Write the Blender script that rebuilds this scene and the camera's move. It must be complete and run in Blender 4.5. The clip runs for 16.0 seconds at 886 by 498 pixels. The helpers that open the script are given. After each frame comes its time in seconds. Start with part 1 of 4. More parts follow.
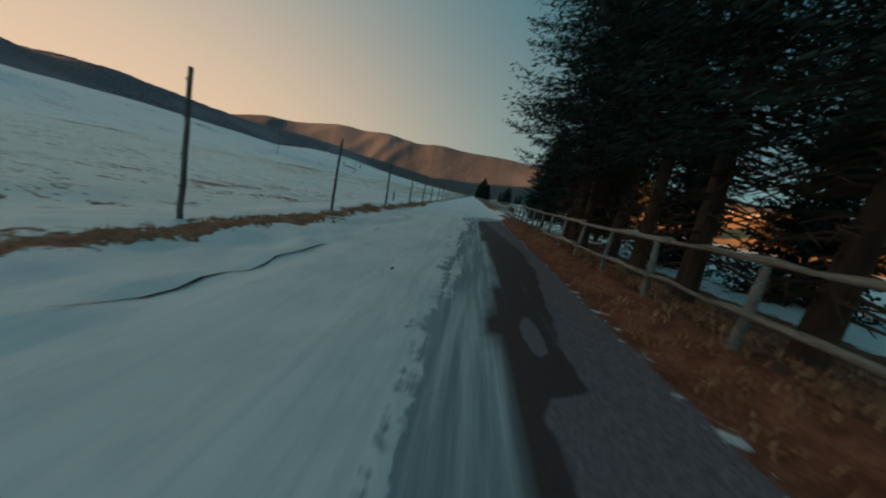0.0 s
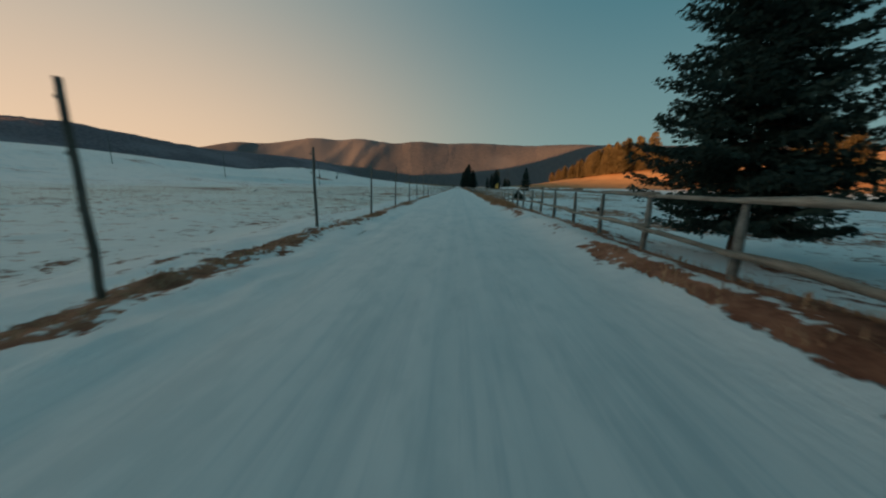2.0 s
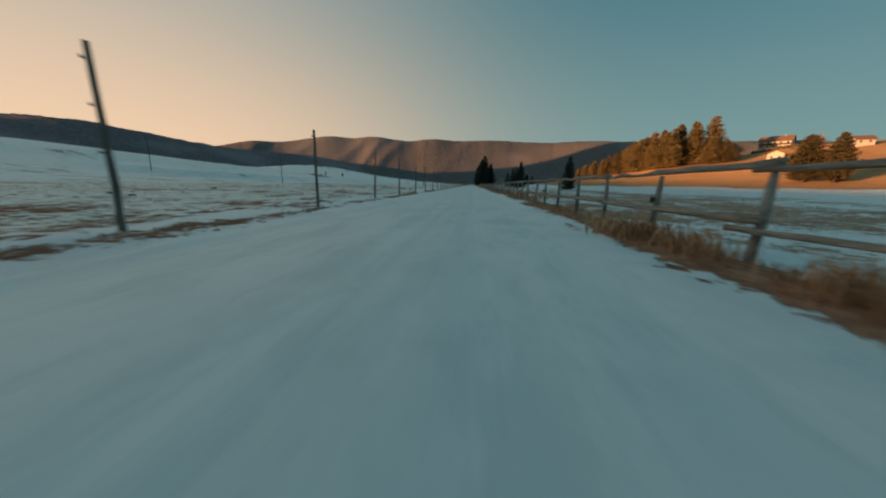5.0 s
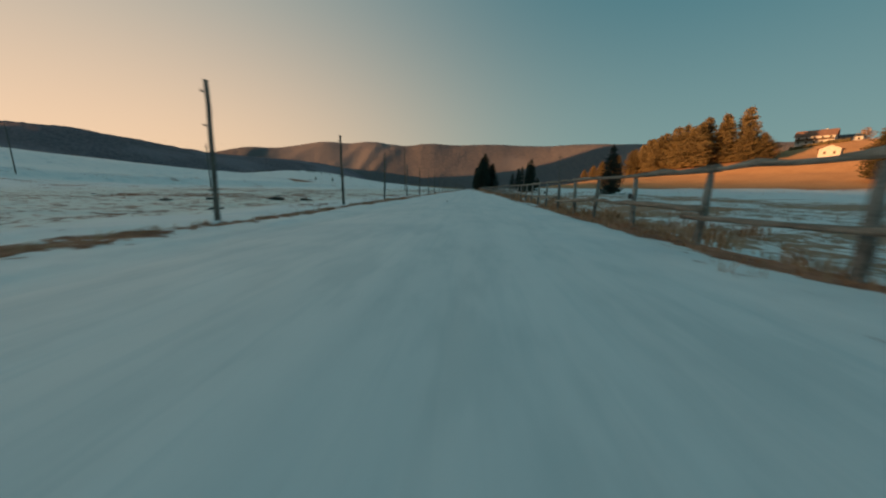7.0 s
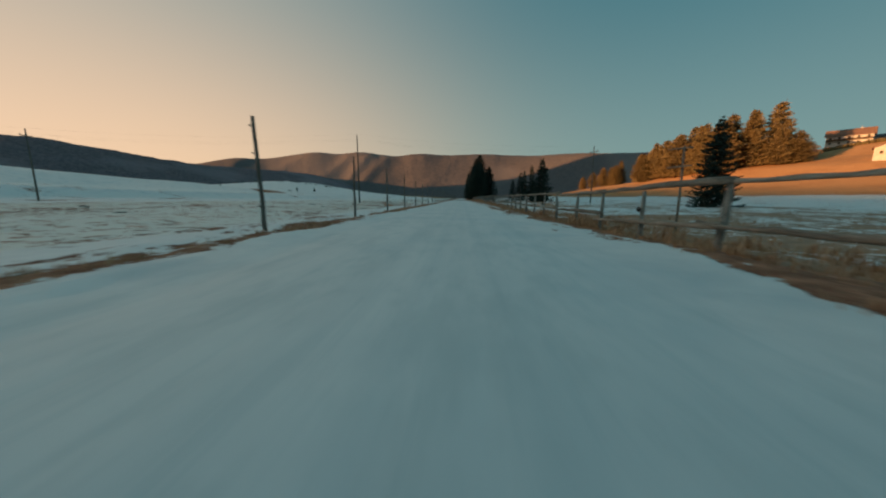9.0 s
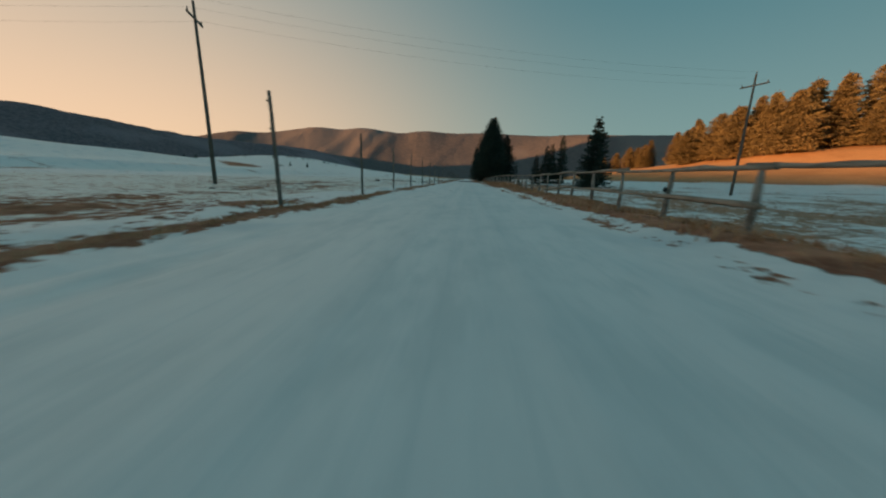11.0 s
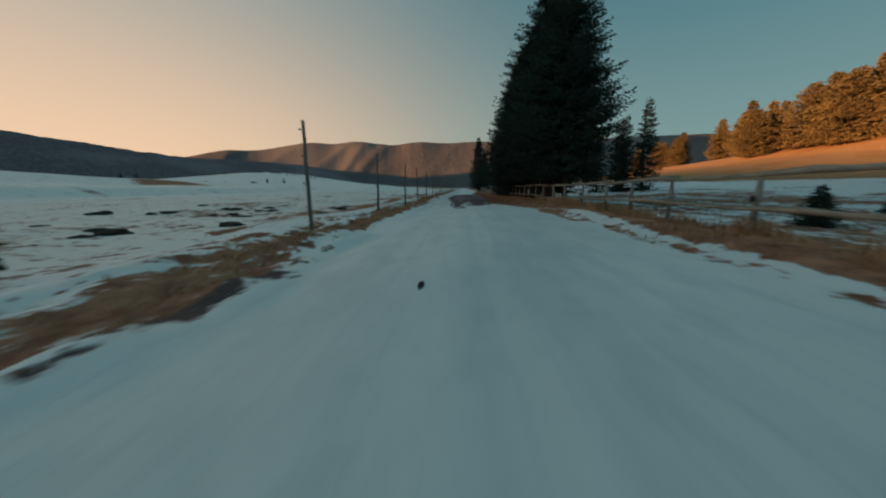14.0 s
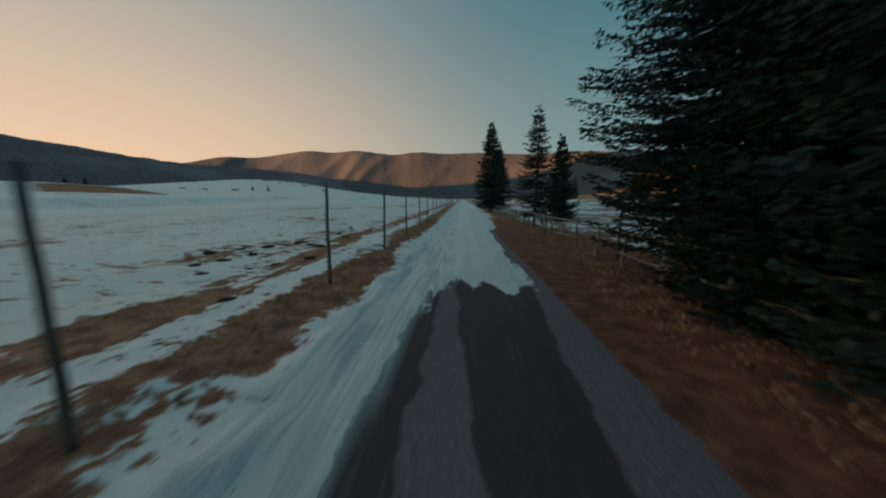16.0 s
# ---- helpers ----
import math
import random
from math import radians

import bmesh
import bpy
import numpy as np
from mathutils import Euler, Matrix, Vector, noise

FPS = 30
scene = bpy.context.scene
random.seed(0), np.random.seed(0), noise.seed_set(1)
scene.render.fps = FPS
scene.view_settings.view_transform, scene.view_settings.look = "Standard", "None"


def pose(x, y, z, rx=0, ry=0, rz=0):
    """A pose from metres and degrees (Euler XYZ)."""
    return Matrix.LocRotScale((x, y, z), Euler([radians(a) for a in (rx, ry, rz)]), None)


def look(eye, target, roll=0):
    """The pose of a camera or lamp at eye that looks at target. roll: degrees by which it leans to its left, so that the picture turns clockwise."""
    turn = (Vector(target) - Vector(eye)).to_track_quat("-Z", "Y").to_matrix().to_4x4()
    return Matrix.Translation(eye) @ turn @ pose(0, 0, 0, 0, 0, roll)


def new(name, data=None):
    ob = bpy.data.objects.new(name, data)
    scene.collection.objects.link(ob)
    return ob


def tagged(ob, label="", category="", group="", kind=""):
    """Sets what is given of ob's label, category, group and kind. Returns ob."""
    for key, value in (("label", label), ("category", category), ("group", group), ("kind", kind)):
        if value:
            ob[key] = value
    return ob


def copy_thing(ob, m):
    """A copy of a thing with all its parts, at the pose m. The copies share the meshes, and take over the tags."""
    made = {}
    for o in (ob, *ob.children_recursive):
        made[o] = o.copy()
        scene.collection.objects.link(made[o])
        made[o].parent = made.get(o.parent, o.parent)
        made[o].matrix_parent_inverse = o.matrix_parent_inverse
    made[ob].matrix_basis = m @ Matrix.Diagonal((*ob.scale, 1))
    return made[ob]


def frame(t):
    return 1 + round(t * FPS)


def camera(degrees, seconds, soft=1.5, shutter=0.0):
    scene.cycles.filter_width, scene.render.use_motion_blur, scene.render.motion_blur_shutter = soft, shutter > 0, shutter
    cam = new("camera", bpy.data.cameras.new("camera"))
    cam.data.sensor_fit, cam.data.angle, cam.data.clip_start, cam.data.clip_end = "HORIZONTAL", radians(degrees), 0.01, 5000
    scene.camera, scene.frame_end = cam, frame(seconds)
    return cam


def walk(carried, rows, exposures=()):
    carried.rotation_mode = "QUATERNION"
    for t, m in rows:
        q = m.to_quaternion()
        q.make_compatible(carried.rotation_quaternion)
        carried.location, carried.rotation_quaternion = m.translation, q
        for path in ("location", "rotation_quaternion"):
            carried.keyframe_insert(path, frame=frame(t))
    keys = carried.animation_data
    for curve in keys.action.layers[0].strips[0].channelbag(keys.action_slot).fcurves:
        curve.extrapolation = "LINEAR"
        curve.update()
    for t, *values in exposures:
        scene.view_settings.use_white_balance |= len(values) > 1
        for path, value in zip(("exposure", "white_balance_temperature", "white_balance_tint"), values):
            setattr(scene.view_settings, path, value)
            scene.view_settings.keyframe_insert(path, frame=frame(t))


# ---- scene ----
cam = camera(108.1, 16.0, soft=2.1, shutter=0.14)
PATH = [
    (0, (0.171, -23.604, 1.422), (-0.404, -13.780, -0.353), 11.34),
    (0.5, (0.310, -17.836, 1.636), (-0.386, -8.025, -0.169), 8.49),
    (1, (0.287, -11.809, 1.676), (-0.363, -2.005, -0.183), 5.71),
    (1.5, (0.222, -5.410, 1.573), (-0.318, 4.392, -0.331), 3.42),
    (2, (0.165, 1.448, 1.403), (-0.259, 11.251, -0.528), 1.24),
    (2.5, (0.271, 8.777, 1.130), (-0.156, 18.572, -0.836), -0.43),
    (3, (0.505, 16.543, 0.948), (-0.008, 26.333, -1.027), -0.23),
    (3.5, (0.762, 24.721, 0.974), (0.095, 34.504, -0.990), 0.29),
    (4, (0.906, 33.100, 0.921), (0.136, 42.872, -1.061), 1.11),
    (6.5, (0.685, 76.423, 0.675), (-0.244, 86.179, -1.316), 0.93),
    (7, (0.552, 85.352, 0.624), (-0.260, 95.145, -1.231), 0.64),
    (7.5, (0.378, 94.332, 0.591), (-0.355, 104.153, -1.147), 0.12),
    (8, (0.288, 103.290, 0.584), (-0.402, 113.133, -1.037), -0.12),
    (8.5, (0.312, 112.040, 0.696), (-0.330, 121.895, -0.876), -0.13),
    (9, (0.379, 120.785, 0.761), (-0.192, 130.645, -0.801), 0.08),
    (11.5, (0.059, 166.634, 0.731), (-0.609, 176.353, -1.524), 1.65),
    (12, (-0.068, 175.816, 0.717), (-0.754, 185.532, -1.551), 1.37),
    (12.5, (-0.241, 185.042, 0.697), (-0.915, 194.765, -1.543), 0.83),
    (13, (-0.447, 194.381, 0.768), (-1.106, 204.130, -1.360), 0.24),
    (13.5, (-0.573, 203.550, 0.836), (-1.196, 213.333, -1.141), -0.71),
    (14, (-0.574, 212.538, 0.951), (-1.191, 222.344, -0.912), -0.99),
    (14.5, (-0.523, 221.537, 1.103), (-1.148, 231.352, -0.709), -1.19),
    (15, (-0.538, 230.749, 1.377), (-1.174, 240.567, -0.413), -1.15),
    (15.5, (-0.676, 240.043, 1.768), (-1.263, 249.890, 0.128), -0.31),
    (16, (-0.806, 249.401, 2.156), (-1.382, 259.262, 0.599), -0.03),
]
walk(cam, [(t, look(eye, target, roll)) for t, eye, target, roll in PATH], [(0.0, 0.72, 6560, 10), (4.0, 0.84, 6680, 11), (8.0, 0.87, 6880, 12), (12.0, 0.88, 6980, 13), (16.0, 0.80, 6820, 14)])

# ---- light ----
SUN_AZ, SUN_EL = -111.0, 6.5  # degrees from straight ahead (left is negative), degrees above the plain
to_sun = Vector((math.sin(radians(SUN_AZ)) * math.cos(radians(SUN_EL)), math.cos(radians(SUN_AZ)) * math.cos(radians(SUN_EL)), math.sin(radians(SUN_EL))))
sun = new("sun", bpy.data.lights.new("sun", "SUN"))
sun.data.energy, sun.data.angle, sun.data.color = 4.7, radians(0.6), (1.0, 0.50, 0.20)
sun.matrix_world = to_sun.to_track_quat("Z", "Y").to_matrix().to_4x4()


def math_node(tree, op, a, b=0.0, c=0.0, clamp=False):
    n = tree.nodes.new("ShaderNodeMath")
    n.operation, n.use_clamp = op, clamp
    for slot, v in zip(n.inputs, (a, b, c)):
        if isinstance(v, (int, float)):
            slot.default_value = v
        else:
            tree.links.new(v, slot)
    return n.outputs[0]


def mix(tree, fac, a, b, blend="MIX"):
    n = tree.nodes.new("ShaderNodeMix")
    n.data_type, n.blend_type = "RGBA", blend
    for slot, v in ((n.inputs[0], fac), (n.inputs[6], a), (n.inputs[7], b)):
        if isinstance(v, (int, float)):
            slot.default_value = v
        elif isinstance(v, tuple):
            slot.default_value = (*v, 1.0)
        else:
            tree.links.new(v, slot)
    return n.outputs[2]


def step(tree, v, lo, hi):
    n = tree.nodes.new("ShaderNodeMapRange")
    n.interpolation_type = "SMOOTHSTEP"
    tree.links.new(v, n.inputs[0])
    n.inputs[1].default_value, n.inputs[2].default_value = lo, hi
    return n.outputs[0]


def noise_node(tree, vec, scale, detail=4.0, rough=0.55, stretch=(1, 1, 1)):
    if stretch != (1, 1, 1):
        m = tree.nodes.new("ShaderNodeMapping")
        m.inputs["Scale"].default_value = stretch
        tree.links.new(vec, m.inputs[0])
        vec = m.outputs[0]
    n = tree.nodes.new("ShaderNodeTexNoise")
    n.inputs["Scale"].default_value, n.inputs["Detail"].default_value, n.inputs["Roughness"].default_value = scale, detail, rough
    tree.links.new(vec, n.inputs["Vector"])
    return n.outputs[0]


world = bpy.data.worlds.new("sky")
scene.world = world
world.use_nodes = True
wt = world.node_tree
wt.nodes.clear()
w_out, w_back = wt.nodes.new("ShaderNodeOutputWorld"), wt.nodes.new("ShaderNodeBackground")
sky = wt.nodes.new("ShaderNodeTexSky")
sky.sky_type, sky.sun_disc = "NISHITA", False
sky.sun_elevation, sky.sun_rotation = radians(SUN_EL), radians(SUN_AZ)
sky.altitude, sky.air_density, sky.dust_density, sky.ozone_density = 1000, 1.0, 2.0, 3.0
coord = wt.nodes.new("ShaderNodeTexCoord").outputs["Generated"]
split = wt.nodes.new("ShaderNodeSeparateXYZ")
wt.links.new(coord, split.inputs[0])
# evening glow: warm over the set sun, teal on the far side and overhead
side = math_node(wt, "ADD", math_node(wt, "MULTIPLY", split.outputs[0], -0.90), math_node(wt, "MULTIPLY", split.outputs[1], 0.30))
warm = math_node(wt, "POWER", step(wt, side, -0.75, 1.0), 3.4)
high = step(wt, split.outputs[2], -0.02, 0.62)
low_band = mix(wt, warm, (0.185, 0.308, 0.298), (0.93, 0.635, 0.405))
top_band = mix(wt, warm, (0.036, 0.162, 0.208), (0.335, 0.39, 0.37))
glow = mix(wt, high, low_band, top_band)
air = mix(wt, 1.0, sky.outputs[0], (0.10, 0.10, 0.10), "MULTIPLY")
wt.links.new(mix(wt, 0.90, air, glow), w_back.inputs[0])
w_back.inputs[1].default_value = 0.60
wt.links.new(w_back.outputs[0], w_out.inputs[0])

# ---- materials ----
def material(name, rough=0.8, spec=0.3):
    m = bpy.data.materials.new(name)
    m.use_nodes = True
    t = m.node_tree
    b = t.nodes["Principled BSDF"]
    b.inputs["Roughness"].default_value = rough
    b.inputs["Specular IOR Level"].default_value = spec
    return m, t, b


def bump(t, b, height, strength=0.4, distance=0.02):
    n = t.nodes.new("ShaderNodeBump")
    n.inputs["Strength"].default_value, n.inputs["Distance"].default_value = strength, distance
    t.links.new(height, n.inputs["Height"])
    t.links.new(n.outputs[0], b.inputs["Normal"])


def where(t):
    return t.nodes.new("ShaderNodeTexCoord").outputs["Object"]


def mottled(name, dark, light, scale=6.0, rough=0.85, stretch=(1, 1, 1), relief=0.3, depth=0.01, random_tone=0.0, spec=0.2, fine=8.0):
    """A plain surface whose tone wanders at two scales."""
    m, t, b = material(name, rough, spec)
    p = where(t)
    a = noise_node(t, p, scale, 5, 0.6, stretch)
    c = noise_node(t, p, scale * fine, 3, 0.6, stretch)
    f = step(t, math_node(t, "ADD", math_node(t, "MULTIPLY", a, 0.65), math_node(t, "MULTIPLY", c, 0.35)), 0.32, 0.68)
    col = mix(t, f, dark, light)
    if random_tone:
        info = t.nodes.new("ShaderNodeObjectInfo")
        k = math_node(t, "ADD", math_node(t, "MULTIPLY", info.outputs["Random"], random_tone), 1.0 - random_tone / 2)
        h = t.nodes.new("ShaderNodeHueSaturation")
        t.links.new(col, h.inputs["Color"])
        t.links.new(k, h.inputs["Value"])
        col = h.outputs[0]
    t.links.new(col, b.inputs["Base Color"])
    bump(t, b, math_node(t, "ADD", a, c), relief, depth)
    return m


def attribute(t, name):
    n = t.nodes.new("ShaderNodeAttribute")
    n.attribute_name = name
    return n.outputs["Fac"]


def ground_material():
    m, t, b = material("snow_grass_and_asphalt", 0.7, 0.12)
    p = where(t)
    big, mid, fine = noise_node(t, p, 0.35, 4), noise_node(t, p, 2.2, 5, 0.62), noise_node(t, p, 22.0, 4, 0.65)
    streak = noise_node(t, p, 1.0, 4, 0.6, (2.2, 0.22, 1.0))
    thin = noise_node(t, p, 1.0, 3, 0.55, (8.0, 0.42, 1.0))
    field, paved, worn = attribute(t, "snow"), attribute(t, "paved"), attribute(t, "track")
    # where snow lies
    ragged = math_node(t, "ADD", math_node(t, "MULTIPLY", math_node(t, "SUBTRACT", mid, 0.5), 1.45), math_node(t, "MULTIPLY", math_node(t, "SUBTRACT", noise_node(t, p, 7.0, 3, 0.6), 0.5), 0.95))
    lined = math_node(t, "ADD", math_node(t, "MULTIPLY", math_node(t, "SUBTRACT", streak, 0.5), 0.9), math_node(t, "MULTIPLY", math_node(t, "SUBTRACT", thin, 0.5), 0.35))
    edge = math_node(t, "ADD", math_node(t, "MULTIPLY", ragged, math_node(t, "SUBTRACT", 1.0, math_node(t, "MULTIPLY", worn, 0.6))), math_node(t, "MULTIPLY", lined, worn))
    snow = step(t, math_node(t, "ADD", field, math_node(t, "MULTIPLY", edge, 1.15)), -0.05, 0.08)
    # small tufts pricking through the meadow snow
    prick = math_node(t, "ADD", math_node(t, "MULTIPLY", noise_node(t, p, 1.0, 4, 0.6, (1.1, 2.6, 1.0)), 0.7), math_node(t, "MULTIPLY", noise_node(t, p, 5.5, 3, 0.6), 0.3))
    tufts = step(t, math_node(t, "ADD", prick, math_node(t, "MULTIPLY", attribute(t, "fleck"), 0.085)), 0.605, 0.655)
    snow = math_node(t, "MULTIPLY", snow, math_node(t, "SUBTRACT", 1.0, math_node(t, "MULTIPLY", tufts, math_node(t, "MINIMUM", 0.85, math_node(t, "MULTIPLY", attribute(t, "fleck"), 4.0)))))
    # snow: old, granular, ridden smooth and grey along the tracks
    tread = step(t, noise_node(t, p, 1.0, 2, 0.45, (1.8, 0.16, 1.0)), 0.36, 0.68)
    s_col = mix(t, math_node(t, "ADD", 0.5, math_node(t, "MULTIPLY", math_node(t, "SUBTRACT", step(t, mid, 0.2, 0.8), 0.5), math_node(t, "SUBTRACT", 1.0, math_node(t, "MULTIPLY", worn, 0.75)))), (0.82, 0.805, 0.805), (0.93, 0.90, 0.885))
    s_col = mix(t, math_node(t, "MULTIPLY", tread, math_node(t, "MULTIPLY", worn, 0.13)), s_col, (0.61, 0.67, 0.68))
    s_col = mix(t, math_node(t, "MULTIPLY", step(t, thin, 0.52, 0.66), math_node(t, "MULTIPLY", worn, 0.16)), s_col, (0.56, 0.64, 0.66))
    s_col = mix(t, math_node(t, "MULTIPLY", attribute(t, "rut"), 0.42), s_col, (0.54, 0.63, 0.66))
    # bluish shade of uneven snow put into the colour as soft random patches
    s_col = mix(t, math_node(t, "MULTIPLY", step(t, big, 0.50, 0.70), math_node(t, "SUBTRACT", 0.50, math_node(t, "MULTIPLY", worn, 0.26))), s_col, (0.50, 0.61, 0.66))
    # blotches of thawed and refrozen snow along the road
    blotch = math_node(t, "ADD", math_node(t, "MULTIPLY", noise_node(t, p, 1.0, 4, 0.62, (1.5, 0.55, 1.0)), 0.65), math_node(t, "MULTIPLY", noise_node(t, p, 1.0, 3, 0.6, (5.0, 1.6, 1.0)), 0.35))
    s_col = mix(t, math_node(t, "MULTIPLY", step(t, blotch, 0.46, 0.62), math_node(t, "MULTIPLY", worn, 0.36)), s_col, (0.56, 0.62, 0.63))
    s_col = mix(t, math_node(t, "MULTIPLY", step(t, blotch, 0.46, 0.34), math_node(t, "MULTIPLY", worn, 0.30)), s_col, (0.95, 0.92, 0.90))
    smear = math_node(t, "MULTIPLY", step(t, math_node(t, "ADD", math_node(t, "MULTIPLY", thin, 0.65), math_node(t, "MULTIPLY", streak, 0.35)), 0.44, 0.60), attribute(t, "smear"))
    s_col = mix(t, math_node(t, "MULTIPLY", smear, 0.62), s_col, (0.34, 0.45, 0.51))
    s_col = mix(t, math_node(t, "MULTIPLY", attribute(t, "fleck"), 0.55), s_col, (0.82, 0.775, 0.655))
    # dry grass and litter
    g_col = mix(t, step(t, mid, 0.34, 0.66), (0.24, 0.090, 0.056), (0.57, 0.245, 0.152))
    g_col = mix(t, math_node(t, "MULTIPLY", step(t, fine, 0.45, 0.7), 0.55), g_col, (0.56, 0.315, 0.19))
    g_col = mix(t, math_node(t, "MULTIPLY", step(t, big, 0.50, 0.70), 0.28), g_col, (0.26, 0.108, 0.062))
    g_col = mix(t, math_node(t, "MULTIPLY", attribute(t, "straw"), 0.5), g_col, (0.50, 0.40, 0.30))
    g_col = mix(t, attribute(t, "litter"), g_col, mix(t, step(t, math_node(t, "ADD", math_node(t, "MULTIPLY", mid, 0.6), math_node(t, "MULTIPLY", fine, 0.4)), 0.36, 0.66), (0.15, 0.052, 0.034), (0.37, 0.145, 0.085)))
    g_col = mix(t, attribute(t, "meadow"), g_col, mix(t, step(t, mid, 0.3, 0.7), (0.42, 0.215, 0.098), (0.58, 0.325, 0.160)))
    g_col = mix(t, math_node(t, "MULTIPLY", step(t, noise_node(t, p, 0.09, 4, 0.6), 0.48, 0.64), math_node(t, "MULTIPLY", attribute(t, "meadow"), 0.45)), g_col, (0.36, 0.175, 0.078))
    clump = step(t, math_node(t, "ADD", math_node(t, "MULTIPLY", noise_node(t, p, 3.2, 4, 0.65), 0.7), math_node(t, "MULTIPLY", fine, 0.3)), 0.54, 0.64)
    g_col = mix(t, math_node(t, "MULTIPLY", clump, math_node(t, "MULTIPLY", math_node(t, "SUBTRACT", 1.0, attribute(t, "meadow")), 0.38)), g_col, (0.105, 0.053, 0.037))
    # asphalt: dry grey, with dark wet patches and worn stripes
    wet = step(t, math_node(t, "ADD", attribute(t, "damp"), math_node(t, "MULTIPLY", math_node(t, "SUBTRACT", mid, 0.5), 0.22)), -0.03, 0.03)
    a_col = mix(t, step(t, fine, 0.35, 0.7), (0.165, 0.131, 0.146), (0.272, 0.224, 0.245))
    a_col = mix(t, math_node(t, "MULTIPLY", wet, 0.80), a_col, (0.066, 0.040, 0.038))
    a_col = mix(t, math_node(t, "MULTIPLY", step(t, thin, 0.58, 0.70), 0.30), a_col, (0.17, 0.18, 0.19))
    frost = step(t, math_node(t, "ADD", math_node(t, "MULTIPLY", thin, 0.75), math_node(t, "MULTIPLY", streak, 0.25)), 0.40, 0.66)
    i_col = mix(t, frost, (0.27, 0.325, 0.345), (0.55, 0.60, 0.61))
    a_col = mix(t, attribute(t, "ice"), a_col, i_col)
    pave = step(t, math_node(t, "ADD", paved, math_node(t, "MULTIPLY", ragged, 0.18)), -0.04, 0.06)
    bare = mix(t, pave, g_col, a_col)
    t.links.new(mix(t, snow, bare, s_col), b.inputs["Base Color"])
    rough = math_node(t, "SUBTRACT", 0.88, math_node(t, "MULTIPLY", math_node(t, "MULTIPLY", wet, pave), 0.20))
    t.links.new(math_node(t, "ADD", math_node(t, "MULTIPLY", rough, math_node(t, "SUBTRACT", 1.0, snow)), math_node(t, "MULTIPLY", snow, 0.54)), b.inputs["Roughness"])
    t.links.new(math_node(t, "ADD", 0.10, math_node(t, "MULTIPLY", snow, 0.40)), b.inputs["Specular IOR Level"])
    lift = math_node(t, "ADD", math_node(t, "MULTIPLY", snow, 0.9), math_node(t, "ADD", math_node(t, "MULTIPLY", mid, 0.8), math_node(t, "MULTIPLY", fine, 0.22)))
    lift = math_node(t, "MULTIPLY", lift, math_node(t, "SUBTRACT", 1.0, math_node(t, "MULTIPLY", worn, 0.82)))
    lift = math_node(t, "ADD", lift, math_node(t, "MULTIPLY", tread, math_node(t, "MULTIPLY", worn, -0.15)))
    bump(t, b, lift, 0.75, 0.06)
    return m


def forest_material(name, dark, light, scale, soft=0.14, relief=14.0):
    m, t, b = material(name, 0.95, 0.05)
    p = where(t)
    a, c, d = noise_node(t, p, scale, 6, 0.65), noise_node(t, p, scale * 9, 4, 0.7), noise_node(t, p, scale * 0.22, 3, 0.5)
    col = mix(t, step(t, c, 0.5 - soft, 0.5 + soft), dark, light)
    col = mix(t, math_node(t, "MULTIPLY", step(t, d, 0.5, 0.62), 0.6), col, tuple(v * 1.35 for v in light))
    t.links.new(col, b.inputs["Base Color"])
    bump(t, b, math_node(t, "ADD", a, c), 0.9, relief)
    return m


GROUND = ground_material()
# both far forest colours carry distance haze: paler and more violet than woodland
HAZED_MOUNTAIN = forest_material("hazed_wooded_mountain", (0.130, 0.116, 0.124), (0.178, 0.154, 0.153), 0.004, 0.22, 6.0)
HAZED_RIDGE = forest_material("wooded_ridge", (0.185, 0.148, 0.172), (0.300, 0.235, 0.255), 0.012)
NEEDLES = mottled("spruce_needles", (0.026, 0.043, 0.039), (0.068, 0.094, 0.076), 1.4, 0.9, relief=0.2, random_tone=0.3, spec=0.04)
# brown larch tone with the low sun's warmth mixed in, used on spruces too
AMBER = mottled("sun_warmed_autumn_needles", (0.132, 0.098, 0.045), (0.268, 0.194, 0.086), 0.5, 0.85, relief=0.2, random_tone=0.5)
# darker than the hill needles: the field edge trees' partial shade is in this colour
DUSKY = mottled("shaded_olive_needles", (0.062, 0.052, 0.025), (0.150, 0.108, 0.048), 0.5, 0.85, relief=0.2, random_tone=0.4)
BARE_TWIGS = mottled("bare_twigs", (0.30, 0.18, 0.09), (0.45, 0.28, 0.14), 1.0, 0.9, random_tone=0.3)
SCRUB = mottled("dark_twigs", (0.045, 0.036, 0.036), (0.10, 0.075, 0.065), 1.0, 0.9, random_tone=0.3)
BARK = mottled("spruce_bark", (0.045, 0.030, 0.024), (0.135, 0.085, 0.062), 7.0, 0.95, (1, 1, 0.25), 0.9, 0.03)
OLD_WOOD = mottled("weathered_grey_wood", (0.14, 0.135, 0.125), (0.38, 0.36, 0.33), 5.0, 0.9, (1, 1, 1), 0.6, 0.008, 0.35)
RAIL_WOOD = mottled("weathered_rail_wood", (0.15, 0.123, 0.100), (0.42, 0.36, 0.30), 5.0, 0.9, (4, 0.3, 4), 0.6, 0.008, 0.35)
POLE_WOOD = mottled("dark_pole_wood", (0.072, 0.064, 0.057), (0.205, 0.185, 0.160), 6.0, 0.9, (4, 4, 0.35), 0.6, 0.006, 0.4)
IRON = mottled("dull_iron", (0.03, 0.03, 0.032), (0.075, 0.072, 0.07), 9.0, 0.6)
PORCELAIN = mottled("insulator_porcelain", (0.10, 0.085, 0.07), (0.20, 0.17, 0.14), 9.0, 0.35, spec=0.5)
